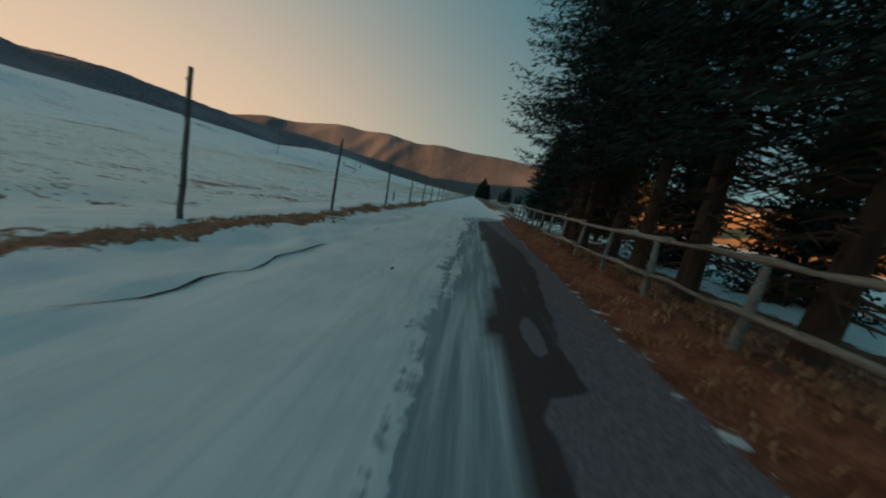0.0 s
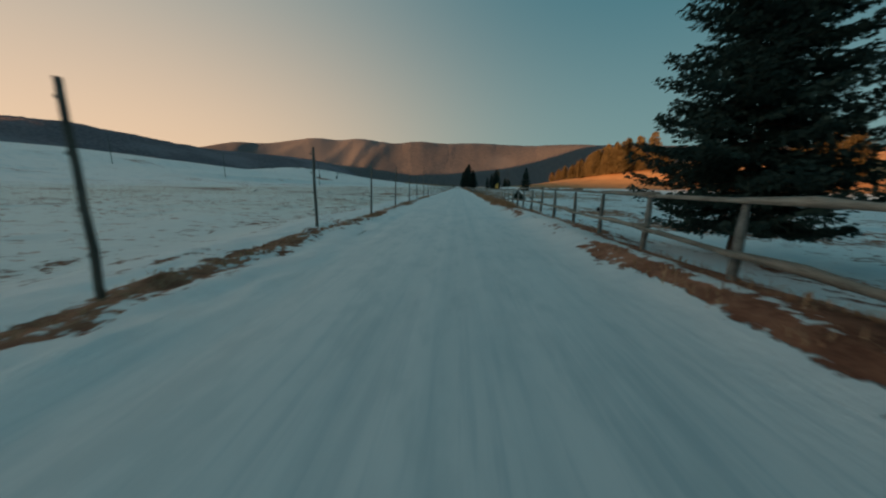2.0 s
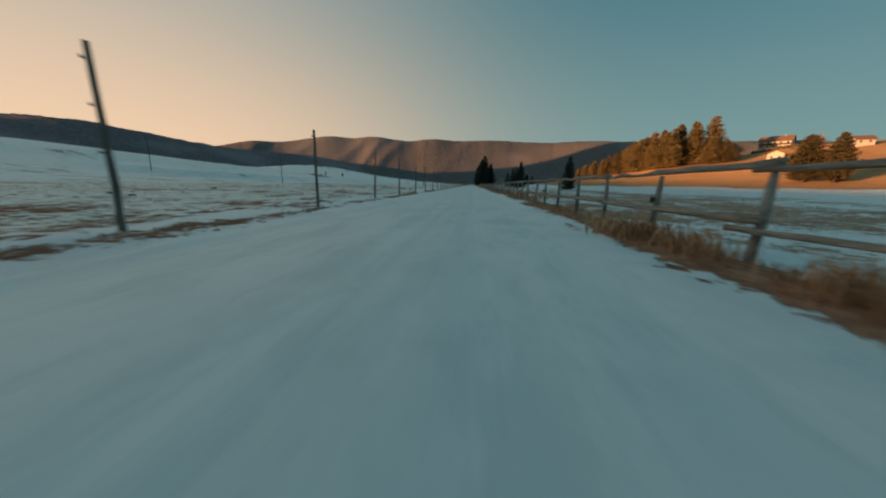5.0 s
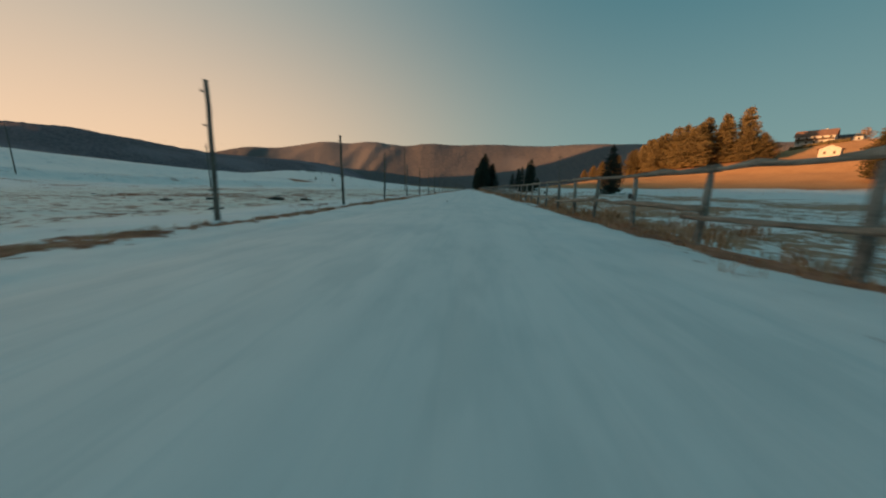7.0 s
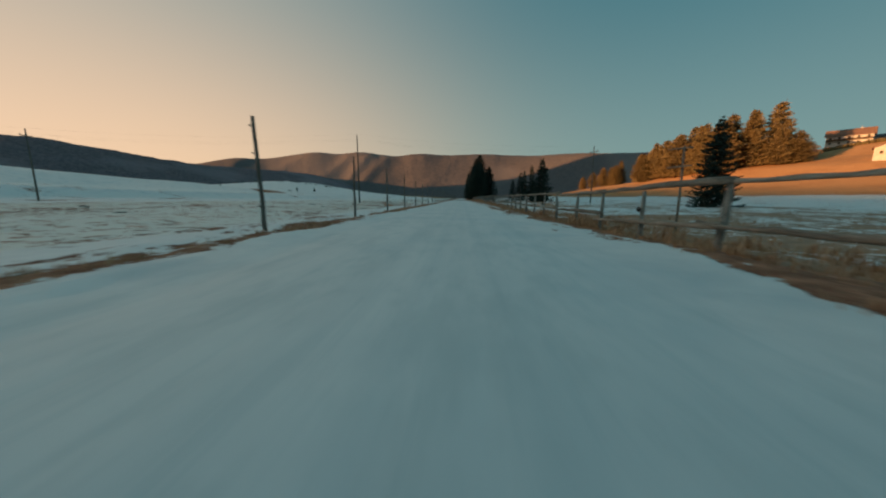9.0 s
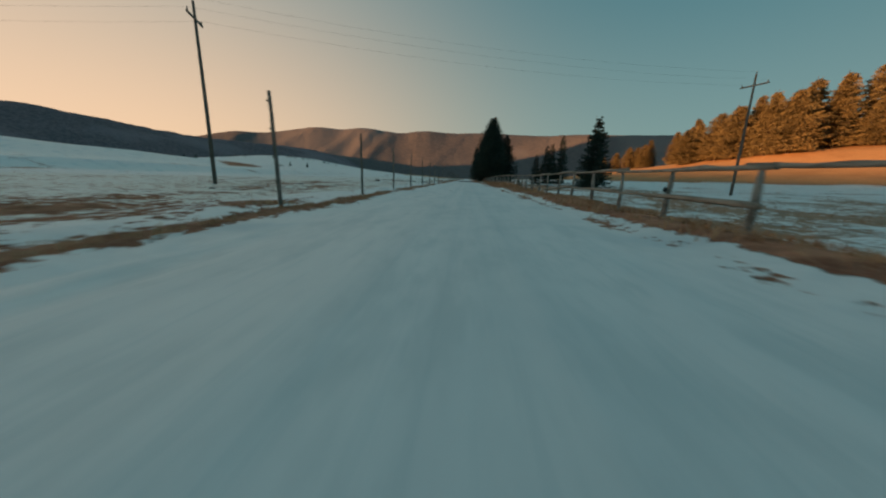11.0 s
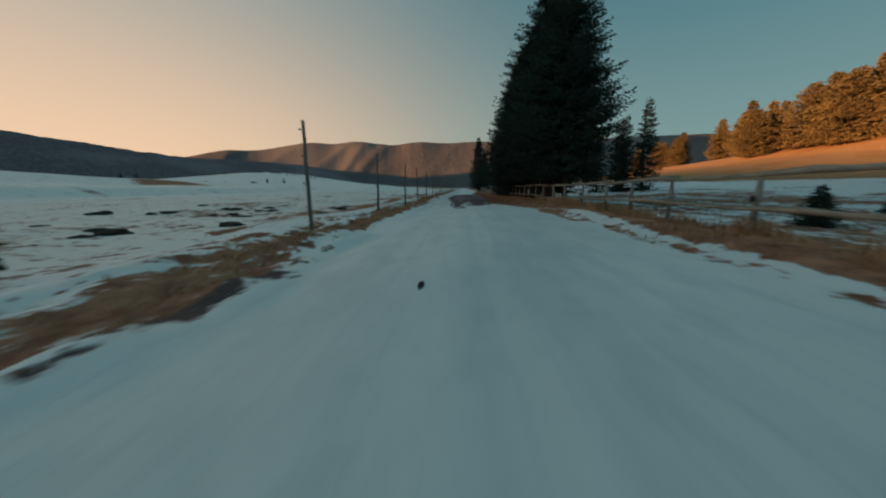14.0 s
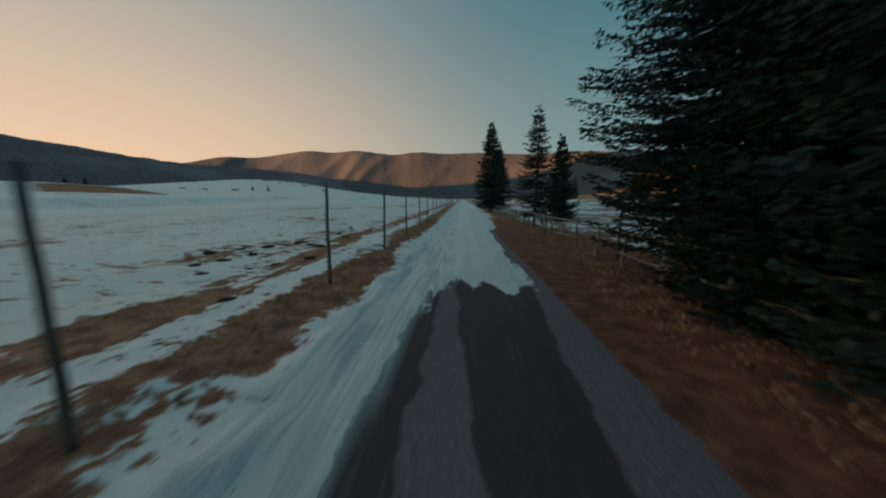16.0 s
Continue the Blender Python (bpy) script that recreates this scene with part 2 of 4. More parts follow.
STRAW = mottled("dry_grass_blades", (0.35, 0.165, 0.088), (0.68, 0.40, 0.235), 1.2, 0.85, relief=0.0)
EARTH = mottled("dark_earth", (0.030, 0.026, 0.023), (0.085, 0.068, 0.055), 9.0, 0.95, relief=0.8, depth=0.03)
LIME = mottled("white_plaster", (0.46, 0.43, 0.40), (0.60, 0.56, 0.52), 0.8, 0.9, relief=0.1)
SLATE = mottled("brown_roof_tiles", (0.16, 0.085, 0.06), (0.29, 0.165, 0.115), 1.2, 0.8, relief=0.4, depth=0.03)
DARK_ROOF = mottled("dark_grey_roof", (0.055, 0.060, 0.068), (0.11, 0.115, 0.125), 1.2, 0.75, relief=0.4, depth=0.03)
TIMBER = mottled("dark_timber", (0.06, 0.038, 0.025), (0.13, 0.082, 0.05), 2.0, 0.85)
GLASS = mottled("dark_window", (0.02, 0.022, 0.026), (0.05, 0.055, 0.06), 0.6, 0.5, spec=0.25)
OCHRE = mottled("faded_lettering", (0.34, 0.24, 0.07), (0.50, 0.37, 0.12), 5.0, 0.6, relief=0.05)
YELLOW = mottled("faded_yellow_board", (0.86, 0.66, 0.18), (0.93, 0.76, 0.28), 3.0, 0.6, relief=0.05)
yt = YELLOW.node_tree
thin_sheet, sheet_mix = yt.nodes.new("ShaderNodeBsdfTranslucent"), yt.nodes.new("ShaderNodeMixShader")
thin_sheet.inputs[0].default_value, sheet_mix.inputs[0].default_value = (0.90, 0.68, 0.20, 1), 0.55
yt.links.new(yt.nodes["Principled BSDF"].outputs[0], sheet_mix.inputs[1])
yt.links.new(thin_sheet.outputs[0], sheet_mix.inputs[2])
yt.links.new(sheet_mix.outputs[0], yt.nodes["Material Output"].inputs[0])


# ---- mesh helpers ----
def mesh_object(name, bm, mat, parent=None, label="", smooth=False):
    me = bpy.data.meshes.new(name)
    bm.to_mesh(me)
    bm.free()
    me.materials.append(mat)
    if smooth:
        me.shade_smooth()
    ob = new(name, me)
    if parent:
        ob.parent = parent
    if label:
        tagged(ob, label)
    return ob


part = mesh_object


def raw_mesh(name, verts, faces, mat, smooth=False):
    """verts: n x 3 array; faces: m x 3 or m x 4 array of the same width."""
    verts, faces = np.asarray(verts, np.float32), np.asarray(faces, np.int32)
    me = bpy.data.meshes.new(name)
    me.vertices.add(len(verts))
    me.vertices.foreach_set("co", verts.ravel())
    k = faces.shape[1]
    me.loops.add(faces.size)
    me.loops.foreach_set("vertex_index", faces.ravel())
    me.polygons.add(len(faces))
    me.polygons.foreach_set("loop_start", np.arange(0, faces.size, k, dtype=np.int32))
    me.update(calc_edges=True)
    me.validate()
    me.materials.append(mat)
    if smooth:
        me.shade_smooth()
    return me


def tube(bm, points, radii, sides=8, cap=True):
    """A tapered, bent round bar through the points."""
    rings = []
    for i, (p, r) in enumerate(zip(points, radii)):
        p = Vector(p)
        a = Vector(points[max(i - 1, 0)])
        b = Vector(points[min(i + 1, len(points) - 1)])
        d = (b - a).normalized()
        u = d.orthogonal().normalized() if abs(d.z) < 0.9 else d.cross(Vector((0, 1, 0))).normalized()
        v = d.cross(u)
        rings.append([bm.verts.new(p + r * (math.cos(k * math.tau / sides) * u + math.sin(k * math.tau / sides) * v)) for k in range(sides)])
    for a, b in zip(rings, rings[1:]):
        for k in range(sides):
            bm.faces.new((a[k], a[(k + 1) % sides], b[(k + 1) % sides], b[k]))
    if cap:
        bm.faces.new(rings[0][::-1])
        bm.faces.new(rings[-1])


def box(bm, x0, x1, y0, y1, z0, z1, bevel=0.0):
    made = bmesh.ops.create_cube(bm, size=1.0, matrix=Matrix.Translation(((x0 + x1) / 2, (y0 + y1) / 2, (z0 + z1) / 2)) @ Matrix.Diagonal((x1 - x0, y1 - y0, z1 - z0, 1)))
    if bevel:
        edges = list({e for v in made["verts"] for e in v.link_edges})
        bmesh.ops.bevel(bm, geom=edges, offset=bevel, segments=1, affect="EDGES")


# ---- shape of the land ----
def lattice(ix, iy, seed):
    h = np.sin(ix * 127.1 + iy * 311.7 + seed * 74.7) * 43758.5453
    return h - np.floor(h)


def wander(x, y, seed=0, octaves=3):
    """Smooth noise, 0 to 1, about one bump a unit."""
    total, amp, norm = 0.0, 1.0, 0.0
    for o in range(octaves):
        ix, iy = np.floor(x), np.floor(y)
        fx, fy = x - ix, y - iy
        fx, fy = fx * fx * (3 - 2 * fx), fy * fy * (3 - 2 * fy)
        a, b = lattice(ix, iy, seed + o), lattice(ix + 1, iy, seed + o)
        c, d = lattice(ix, iy + 1, seed + o), lattice(ix + 1, iy + 1, seed + o)
        total = total + amp * (a + (b - a) * fx + (c - a) * fy + (a - b - c + d) * fx * fy)
        norm += amp
        amp, x, y = amp * 0.5, x * 2.03 + 5.1, y * 2.03 + 1.7
    return total / norm


def ease(v, lo, hi):
    t = np.clip((v - lo) / (hi - lo), 0, 1)
    return t * t * (3 - 2 * t)


def hill_u(x, y):
    return 0.78 * (x - 150) + 0.63 * np.minimum(0, y - 331)


def hill(x, y):
    """The meadow hill beyond the field."""
    z = np.interp(hill_u(x, y), (-150, -100, -70, -48, -20, 0, 35, 76, 150, 400), (0, 1.2, 3.0, 5.6, 11, 17.5, 24, 35, 44, 60))
    return z * (1 - 0.22 * ease(y, 331, 480)) * (1 - ease(y, 470, 760)) * ease(x, 8, 60)


def land(x, y):
    """Height of the ground."""
    x, y = np.asarray(x, float), np.asarray(y, float)
    z = 0.0 * x
    # left meadow: a shallow dip beside the road, then rolling ground
    far = ease(-x, 62, 400)
    z = z - 0.35 * ease(-x, 4.6, 8.0) * (1 - ease(-x, 14, 40)) * (1 - 0.6 * ease(y, 30, 60))
    z = z + 18.5 * far * (0.78 + 0.5 * wander(x / 260, y / 210, 3)) * (1 - 0.70 * ease(y, 320, 440)) + 16 * ease(-x, 600, 1000)
    z = z + 3.5 * ease(-x, 70, 120) * (wander(x / 75, y / 60, 7) - 0.45) + 0.5 * ease(-x, 20, 60) * (wander(x / 40, y / 50, 8) - 0.6)
    z = z + 38 * np.exp(-(((x + 520) / 190) ** 2 + ((y - 1080) / 300) ** 2))
    z = z + 5.0 * np.exp(-(((x + 125) / 38) ** 2 + ((y - 60) / 70) ** 2))
    # snow banks that step up the slope
    z = z + ease(-x, 60, 90) * (2.4 * ease(-x - 98 - 22 * np.sin(y / 67.0), 0, 9) + 3.6 * ease(-x - 175 - 30 * np.sin(y / 91.0 + 1), 0, 18))
    # right verge, field and hill
    z = z - 0.42 * ease(x, 3.2, 6.5)
    bank = np.interp(y, (-24, 19, 24, 33, 41, 55, 78, 90, 106, 117, 125, 131, 150, 167, 176, 195, 206, 215, 224, 234, 250), (0.29, 0.28, 0.12, 0.03, -0.06, 0.0, 0.04, -0.10, -0.15, -0.08, 0.06, -0.05, 0.05, 0.20, 0.15, 0.28, 0.10, 0.09, 0.20, 0.16, 0.0))
    z = z + bank * ease(x, 2.6, 3.7) * (1 - 0.8 * ease(x, 5.2, 8.5))
    z = z + 0.5 * ease(x, 12, 60) * (wander(x / 45, y / 60, 11) - 0.5)
    z = z + hill(x, y)
    # small unevenness off the road
    off = ease(np.abs(x + 0.2), 2.7, 4.6)
    z = z + off * 0.22 * (wander(x / 1.6, y / 1.9, 5) - 0.5) + off * 0.40 * ease(np.abs(x), 5, 12) * (wander(x / 6, y / 7, 9) - 0.5)
    # trodden, lumpy shoulder snow beside the poles
    z = z + ease(-x, 2.1, 2.7) * (1 - ease(-x, 4.4, 6.5)) * (0.35 + 0.65 * np.maximum(1 - ease(y, 8, 24), ease(y, 170, 205))) * 0.26 * (wander(x / 0.42, y / 0.7, 23, 2) - 0.5)
    z = z - 0.018 * (1 - off) * np.clip(np.abs(x + 0.2) - 0.4, 0, 3) ** 1.3 * 0.6
    z = z + ease(-x, 1.7, 2.3) * (1 - ease(-x, 3.2, 3.8)) * 0.07 * (wander(x / 0.22, y / 5.0, 25, 2) - 0.5)
    # ruts pressed into the road snow
    z = z + (1 - off) * 0.030 * (wander(x * 1.7, y / 14, 21, 1) - 0.5)
    return z


def height(x, y):
    return float(land(np.array([x]), np.array([y]))[0])


def right_edge(y):
    return 2.55 - 1.20 * ease(y, 218, 231) + 0.9 * ease(y, 300, 330) + 0.12 * (wander(y / 7.0, 0 * y, 31) - 0.5)


def melt_edge(y):
    """Where the road snow ends and thin ice begins, at the first trees."""
    return np.interp(y, (-24, -21.5, -20.5, -15, -10, -6, -4, -3, -1.8, -0.6, 0.6, 3), (0.18, 0.05, -0.05, 0.0, 0.15, 0.3, -0.15, 0.0, 0.40, 0.95, 1.4, 2.2)) + 0.16 * (wander(y / 1.2, 0 * y, 71) - 0.5)


def icy(x, y):
    """1 on the strip of thin grey ice between snow and bare asphalt."""
    far = np.interp(y, (-24, -21.3, -20, -17.3, -14, -5, -3, -2.4, -1.7, 0, 3), (0.86, 0.74, 0.66, 0.95, 0.88, 0.80, 1.0, 1.5, 1.7, 2.3, 2.6)) + 0.22 * (wander(x * 3, y / 1.5, 79) - 0.5)
    start = ease(far - x, 0.0, 0.06) * (y < 4)
    w = 0.20 * (wander(y / 2.2, 0 * y, 81) - 0.3) + 0.03 * ease(y, 229, 232) * (1 - ease(y, 236, 240))
    edge = np.interp(y, (224, 231, 234.5, 238, 243, 246, 252, 255, 257), (-0.8, -1.15, -1.38, -1.5, -1.95, -2.0, -1.75, -1.64, -1.35))
    side = ease(edge + w - x, 0.0, 0.10)
    tongue = ease(0.20 - np.abs(x + 0.13), 0.0, 0.14) * (1 - ease(y, 232.8, 234.2)) * (0.6 + 0.4 * wander(x * 3, y / 2, 76))
    for hx, hy, size in ((0.34, -9.2, 0.16), (0.32, -8.4, 0.12), (0.36, -6.9, 0.12), (0.29, -9.9, 0.12), (0.45, -5.6, 0.14)):
        start = start * ease(((x - hx) / size) ** 2 + ((y - hy) / (size * 1.8)) ** 2, 0.5, 1.3)
    lead = ease(y, 225.6, 227.2) * (1 - ease(y, 227.9, 229.8)) * (1 - ease(x + 0.8 * (wander(y / 1.1, x * 2, 78) - 0.5), -0.55, -0.2))
    return np.maximum(start, np.where(y > 220, np.maximum(np.maximum(side, tongue), lead), 0.0))


def damp(x, y):
    """Above zero: wet asphalt; below: dry."""
    n = wander(x / 0.5, y / 0.8, 82) - 0.5
    lim = np.interp(y, (-24, -22, -21.3, -21.05, -20, -17, -13.6, -8, -4, -3.4, -3.2, -2, -1, 2), (1.2, 1.1, 0.98, 1.52, 1.50, 1.9, 2.1, 1.6, 1.2, 1.3, 1.86, 1.9, 1.98, 2.1))
    a = np.minimum(lim - x + 0.25 * n, ((x - 1.15) / 0.14) ** 2 + ((y + 20) / 0.5) ** 2 - 1)
    band = -1.30 - x
    mid = np.minimum(x - np.interp(y, (243.3, 244.2, 246.5, 250.8, 253, 257), (0.7, 0.45, -0.40, -0.63, -0.72, -0.95)), np.interp(y, (243, 251, 254, 257), (0.62, 0.50, 0.64, 0.9)) - x)
    spot = 0.12 - np.abs(x - 0.60) - ease(y, 242.6, 243.6)
    low = np.maximum(239.5 - y, -1.0) * 0.4 + 0.4 * n
    low = np.minimum(low, np.maximum(np.abs(x + 0.74) - 0.12, (234 - y) * 0.3))
    b = np.maximum(np.maximum(band, mid), np.maximum(low, spot)) + 0.22 * n
    return np.clip(np.where(y < 100, a, b), -0.6, 0.6)


def snow_cover(x, y):
    """Above zero: snow; below: bare."""
    s = 1.0 + 0.0 * x
    n1, n2, n3 = wander(x / 5.5, y / 7.5, 41), wander(x / 1.3, y / 2.4, 43), wander(x / 16, y / 19, 45)
    trees = 1 - ease(y, 1, 5)
    row = ease(y, 219, 234) * (1 - ease(y, 262, 300))
    # brown strip along the poles
    mid = -3.90 + 0.14 * ease(y, 88, 100) * (1 - ease(y, 200, 215)) + 0.20 * ease(y, 190, 215) - 0.28 * ease(y, 232, 250) + 0.35 * (wander(y / 8.0, 0 * y, 51) - 0.5) - 0.45 * (1 - ease(y, -16, -2))
    half = 0.16 + 0.26 * wander(y / 5.0, 0 * y, 53) + 0.10 * trees + 0.34 * ease(y, 190, 215) - 0.10 * ease(y, 14, 26) * (1 - ease(y, 95, 120)) + 0.22 * ease(y, 236, 246) + 0.16 * ease(y, 247, 250) * (1 - ease(y, 256, 262))
    n4 = wander(x / 0.42, y / 2.6, 49)
    loose = 1 - 0.4 * ease(y, 188, 205) 
    s = np.minimum(s, loose * ((np.abs(x - mid) - half) * 1.3 + (n2 - 0.5) * (0.75 + 0.7 * ease(y, 243, 250)) + (n4 - 0.5) * (0.6 + 1.6 * ease(y, 190, 215) - 0.8 * ease(y, 226, 231)) + 0.12 * ease(y, 190, 215)))
    # patches in the left meadow
    grown = 0.06 + 0.13 * ease(y, 22, 60) * (1 - ease(-x, 12, 60) * 0.4) + 0.04 * ease(y, 205, 225) * (1 - ease(-x, 9, 18)) - 0.08 * ease(-x, 60, 130)
    s = np.where(x < -4.4, np.minimum(s, (0.83 + 0.07 * ease(y, 192, 210) - grown - 0.42 * n1 - 0.58 * n2 + 0.25 * (n3 - 0.5)) * 1.9), s)
    fleck = 0.29 + 0.60 * n3 + 0.5 * (1 - ease(y, 8, 30)) + 0.6 * ease(-x, 70, 160) - 0.12 * ease(y, 190, 215)
    s = np.where(x < -4.4, np.minimum(s, fleck), s)
    path = np.abs(x - np.interp(y, (-50, 90, 187, 400), (-70, -65, -88, -112)) + 3 * (wander(y / 30, 0 * y, 59) - 0.5)) - 0.5
    s = np.where(x < -40, np.minimum(s, path * 0.5 + (n2 - 0.5) * 0.8), s)
    mound = ((x + 150) / 30) ** 2 + ((y - 385) / 26) ** 2 - 1
    s = np.where(x < -60, np.minimum(s, mound * 0.9 + (n1 - 0.5) * 1.6), s)
    band = np.abs(x + 6.9 + 0.8 * (wander(y / 9.0, 0 * y, 57) - 0.5)) - 0.9 * ease(y, 224, 236)
    s = np.where(y > 220, np.minimum(s, band * 1.1 + (n2 - 0.38) * 1.5 + (n4 - 0.46) * 2.4), s)
    tuft = ((x + 9.4) / 2.0) ** 2 + ((y - 249.2) / 3.2) ** 2 - 1
    s = np.where((x < -5) & (np.abs(y - 249) < 9), np.minimum(s, tuft * 0.9 + (n2 - 0.5) * 1.0 + (n4 - 0.5) * 0.8), s)
    # right verge
    r0 = np.interp(y, (2, 25, 30, 37, 60, 77, 86, 104, 113, 122, 130, 150, 166, 178, 196, 204, 215, 223), (3.2, 3.15, 3.25, 3.0, 3.4, 3.3, 3.5, 3.45, 3.6, 3.3, 3.2, 2.95, 2.6, 2.5, 2.35, 2.4, 2.6, 2.9)) + 0.5 * (wander(y / 5.0, 0 * y, 61) - 0.5) - 0.6 * trees - 1.9 * ease(y, 226, 234) * (1 - ease(y, 262, 300))
    r1 = np.interp(y, (2, 27, 34, 60, 75), (4.35, 4.4, 4.9, 4.9, 5.2)) + 0.9 * (wander(y / 4.0, 0 * y, 63) - 0.5) + 5.5 * trees + 3.6 * row
    s = np.where(x > 0.8, np.minimum(s, (np.abs(x - (r0 + r1) / 2) - (r1 - r0) / 2) * 1.5 + (n2 - 0.43 + 0.06 * ease(y, 70, 90) * (1 - row)) * (1.5 + 0.4 * ease(y, 70, 90) * (1 - row) - 1.1 * np.maximum(trees, row)) + (wander(x / 0.30, y / 2.0, 69) - 0.5) * 1.1 * (1 - np.maximum(trees, row))), s)
    ribbon = 0.15 - np.abs(x - r0 - 0.42 - 0.3 * (wander(y / 7.0, 0 * y, 66) - 0.5)) + 0.25 * (n2 - 0.5)
    ribbon = ribbon + 1.2 * np.minimum(0, wander(y / 13.0, 0 * y, 68) - 0.42) - np.maximum(trees, ease(y, 226, 232)) - 0.5 * ease(y, 19, 25) * (1 - ease(y, 108, 130))
    s = np.where((x > 2.0) & (x < 5.0), np.maximum(s, np.minimum(ribbon * 3.0, 0.8)), s)
    # dark melt flecks along the right margin of the road snow
    n5 = wander(x / 0.34, y / 1.7, 65)
    margin = ease(x, 1.9, 2.7) * (1 - ease(x, r0 + 0.1, r0 + 0.5)) * (1 - row) * (1 - trees) * (0.55 + 0.45 * wander(y / 9.0, 0 * y, 67))
    s = np.where((x > 1.8) & (x < 4.2), np.minimum(s, (0.97 - (0.13 + 0.08 * ease(y, 50, 80)) * margin - n5) * 2.4), s)
    field = 1.1 * ease(y, 52, 70) * (1 - ease(x, 34, 60)) * (1.0 - 0.28 * ease(y, 130, 170))
    s = np.where(x > 4.5, np.minimum(s, (0.655 - 0.17 * field - 0.02 - 0.5 * n1 - 0.5 * n2 + 0.1 * ease(x, 20, 40)) * 1.9), s)
    # no snow on the sunny hill
    s = np.where(x > 20, np.minimum(s, (-84 - hill_u(x, y)) / 8 + (n3 - 0.5) * 3 + (n1 - 0.5)), s)
    # far valley floor: snowless dry-meadow colour stands in for the sunlit strip
    s = np.where(y > 700, np.minimum(s, (1150 - y) / 150 + 3 * (wander(x / 240, y / 160, 47) - 0.5) + ease(-x, 250, 420) * 12), s)
    # bare asphalt under the trees
    ra = right_edge(y)
    left = melt_edge(y)
    bare = np.minimum(x - left, ra + 0.2 - x)
    bare = np.where(y < 3.0, np.minimum(bare, (1.6 - y) * 0.5 + 0.9 * (wander(x * 2.2, y / 3, 77) - 0.5)), -1.0)
    s = np.minimum(s, -bare * 0.8)
    lo2 = np.interp(y, (224, 231, 234.5, 238, 243, 246, 252, 255, 257), (-0.5, -1.15, -1.38, -1.5, -1.95, -2.0, -1.75, -1.64, -1.35)) + 0.14 * (wander(y / 4.5, x * 2, 73) - 0.5)
    stop = 256.9 + 2.6 * (wander(x * 2.1 + 0.3, 0 * y, 75, 2) - 0.5)
    bare2 = np.minimum(np.minimum(x - lo2, ra + 0.15 - x), np.minimum((y - np.where(x < -0.35, 227.6, 229.8)) * 0.6 - 0.5 * (wander(x * 4, y / 1.5, 70) - 0.5), (stop - y) * 0.6))
    tongue = np.maximum(0.15 - np.abs(x + 0.33) + 0.3 * (wander(x * 4, y / 2.5, 72) - 0.5) - 0.8 * ease(y, 232.4, 234.2), 0.09 - np.abs(x + 0.30 - 0.10 * (y - 233)) - 0.3 * ease(y, 234.2, 235.2)) + 0.9 * (1 - ease(y, 226.6, 230.4)) * ease(x, -0.5, -0.2)
    rest = 0.28 - np.abs(x - 1.20 + 0.12 * (y - 232)) - 0.5 * ease(y, 232.9, 234.2) + 0.35 * (wander(x * 3, y / 0.9, 74) - 0.5)
    bare2 = np.minimum(bare2, np.interp(y, (226.5, 229.5, 232.5), (-0.55, 0.3, 1.6)) - x)
    bare2 = np.minimum(bare2, -np.maximum(tongue, rest) * 1.6)
    s = np.minimum(s, np.where((y > 223) & (y < 262), -bare2 * 0.9, 1.0))
    return np.clip(s, -1.5, 1.5)


def graded(stops):
    """Grid lines: (from, to, step) runs."""
    out = [np.arange(a, b, s) for a, b, s in stops]
    return np.concatenate(out + [np.array([stops[-1][1]])])


xs = graded([(-4200, -1400, 200), (-1400, -400, 50), (-400, -120, 14), (-120, -40, 4), (-40, -14, 1.0), (-14, -7, 0.4), (-7, 7, 0.16), (7, 14, 0.35), (14, 40, 1.0), (40, 260, 5), (260, 800, 30), (800, 4200, 200)])
ys = graded([(-900, -200, 50), (-200, -40, 8), (-40, 292, 0.28), (292, 420, 1.2), (420, 900, 10), (900, 2400, 40), (2400, 4800, 150)])
gx, gy = np.meshgrid(xs, ys)
gz = land(gx, gy)
n_x, n_y = len(xs), len(ys)
corner = (np.arange(n_y - 1)[:, None] * n_x + np.arange(n_x - 1)[None, :]).ravel()
ground_mesh = raw_mesh("ground", np.stack([gx, gy, gz], -1).reshape(-1, 3), np.stack([corner, corner + 1, corner + n_x + 1, corner + n_x], 1), GROUND, True)


def layer(me, name, values):
    a = me.attributes.new(name, "FLOAT", "POINT")
    a.data.foreach_set("value", np.asarray(values, np.float32).ravel())


layer(ground_mesh, "snow", snow_cover(gx, gy))
layer(ground_mesh, "paved", np.minimum(right_edge(gy) - 0.6 * ((gy > 10) & (gy < 221)) - gx, gx + 3.0))
layer(ground_mesh, "litter", (gx > 0) * (1 - ease(gx, 12, 16)) * np.maximum(1 - ease(gy, 2, 9), ease(gy, 226, 236) * (1 - ease(gy, 266, 290))))
layer(ground_mesh, "ice", icy(gx, gy))
layer(ground_mesh, "damp", damp(gx, gy))
layer(ground_mesh, "fleck", ease(-gx, 5.2, 8.5) * (1 - ease(-gx, 45, 75)) * (0.55 + 0.45 * ease(gy, 10, 34)) * (0.35 + 0.9 * wander(gx / 9, gy / 11, 46)) * (1 - 0.4 * ease(gy, 190, 212)))
layer(ground_mesh, "smear", np.maximum(ease(gy, 227, 233) * (1 - ease(gx, -1.4, -0.9)), 0.30 * ease(gx, -1.6, -0.4) * (1 - ease(gy, 2, 8))) * ease(gx, -3.3, -2.7))
layer(ground_mesh, "straw", ease(gx, 4.9, 6.2) * (1 - ease(gx, 40, 60)) * ease(gy, 20, 40) * (1 - ease(gy, 205, 225)))
layer(ground_mesh, "track", ease(2.9 - np.abs(gx + 0.1), 0.0, 0.8))
drift = 0.16 * (wander(gy / 26.0, 0 * gy, 33) - 0.5)
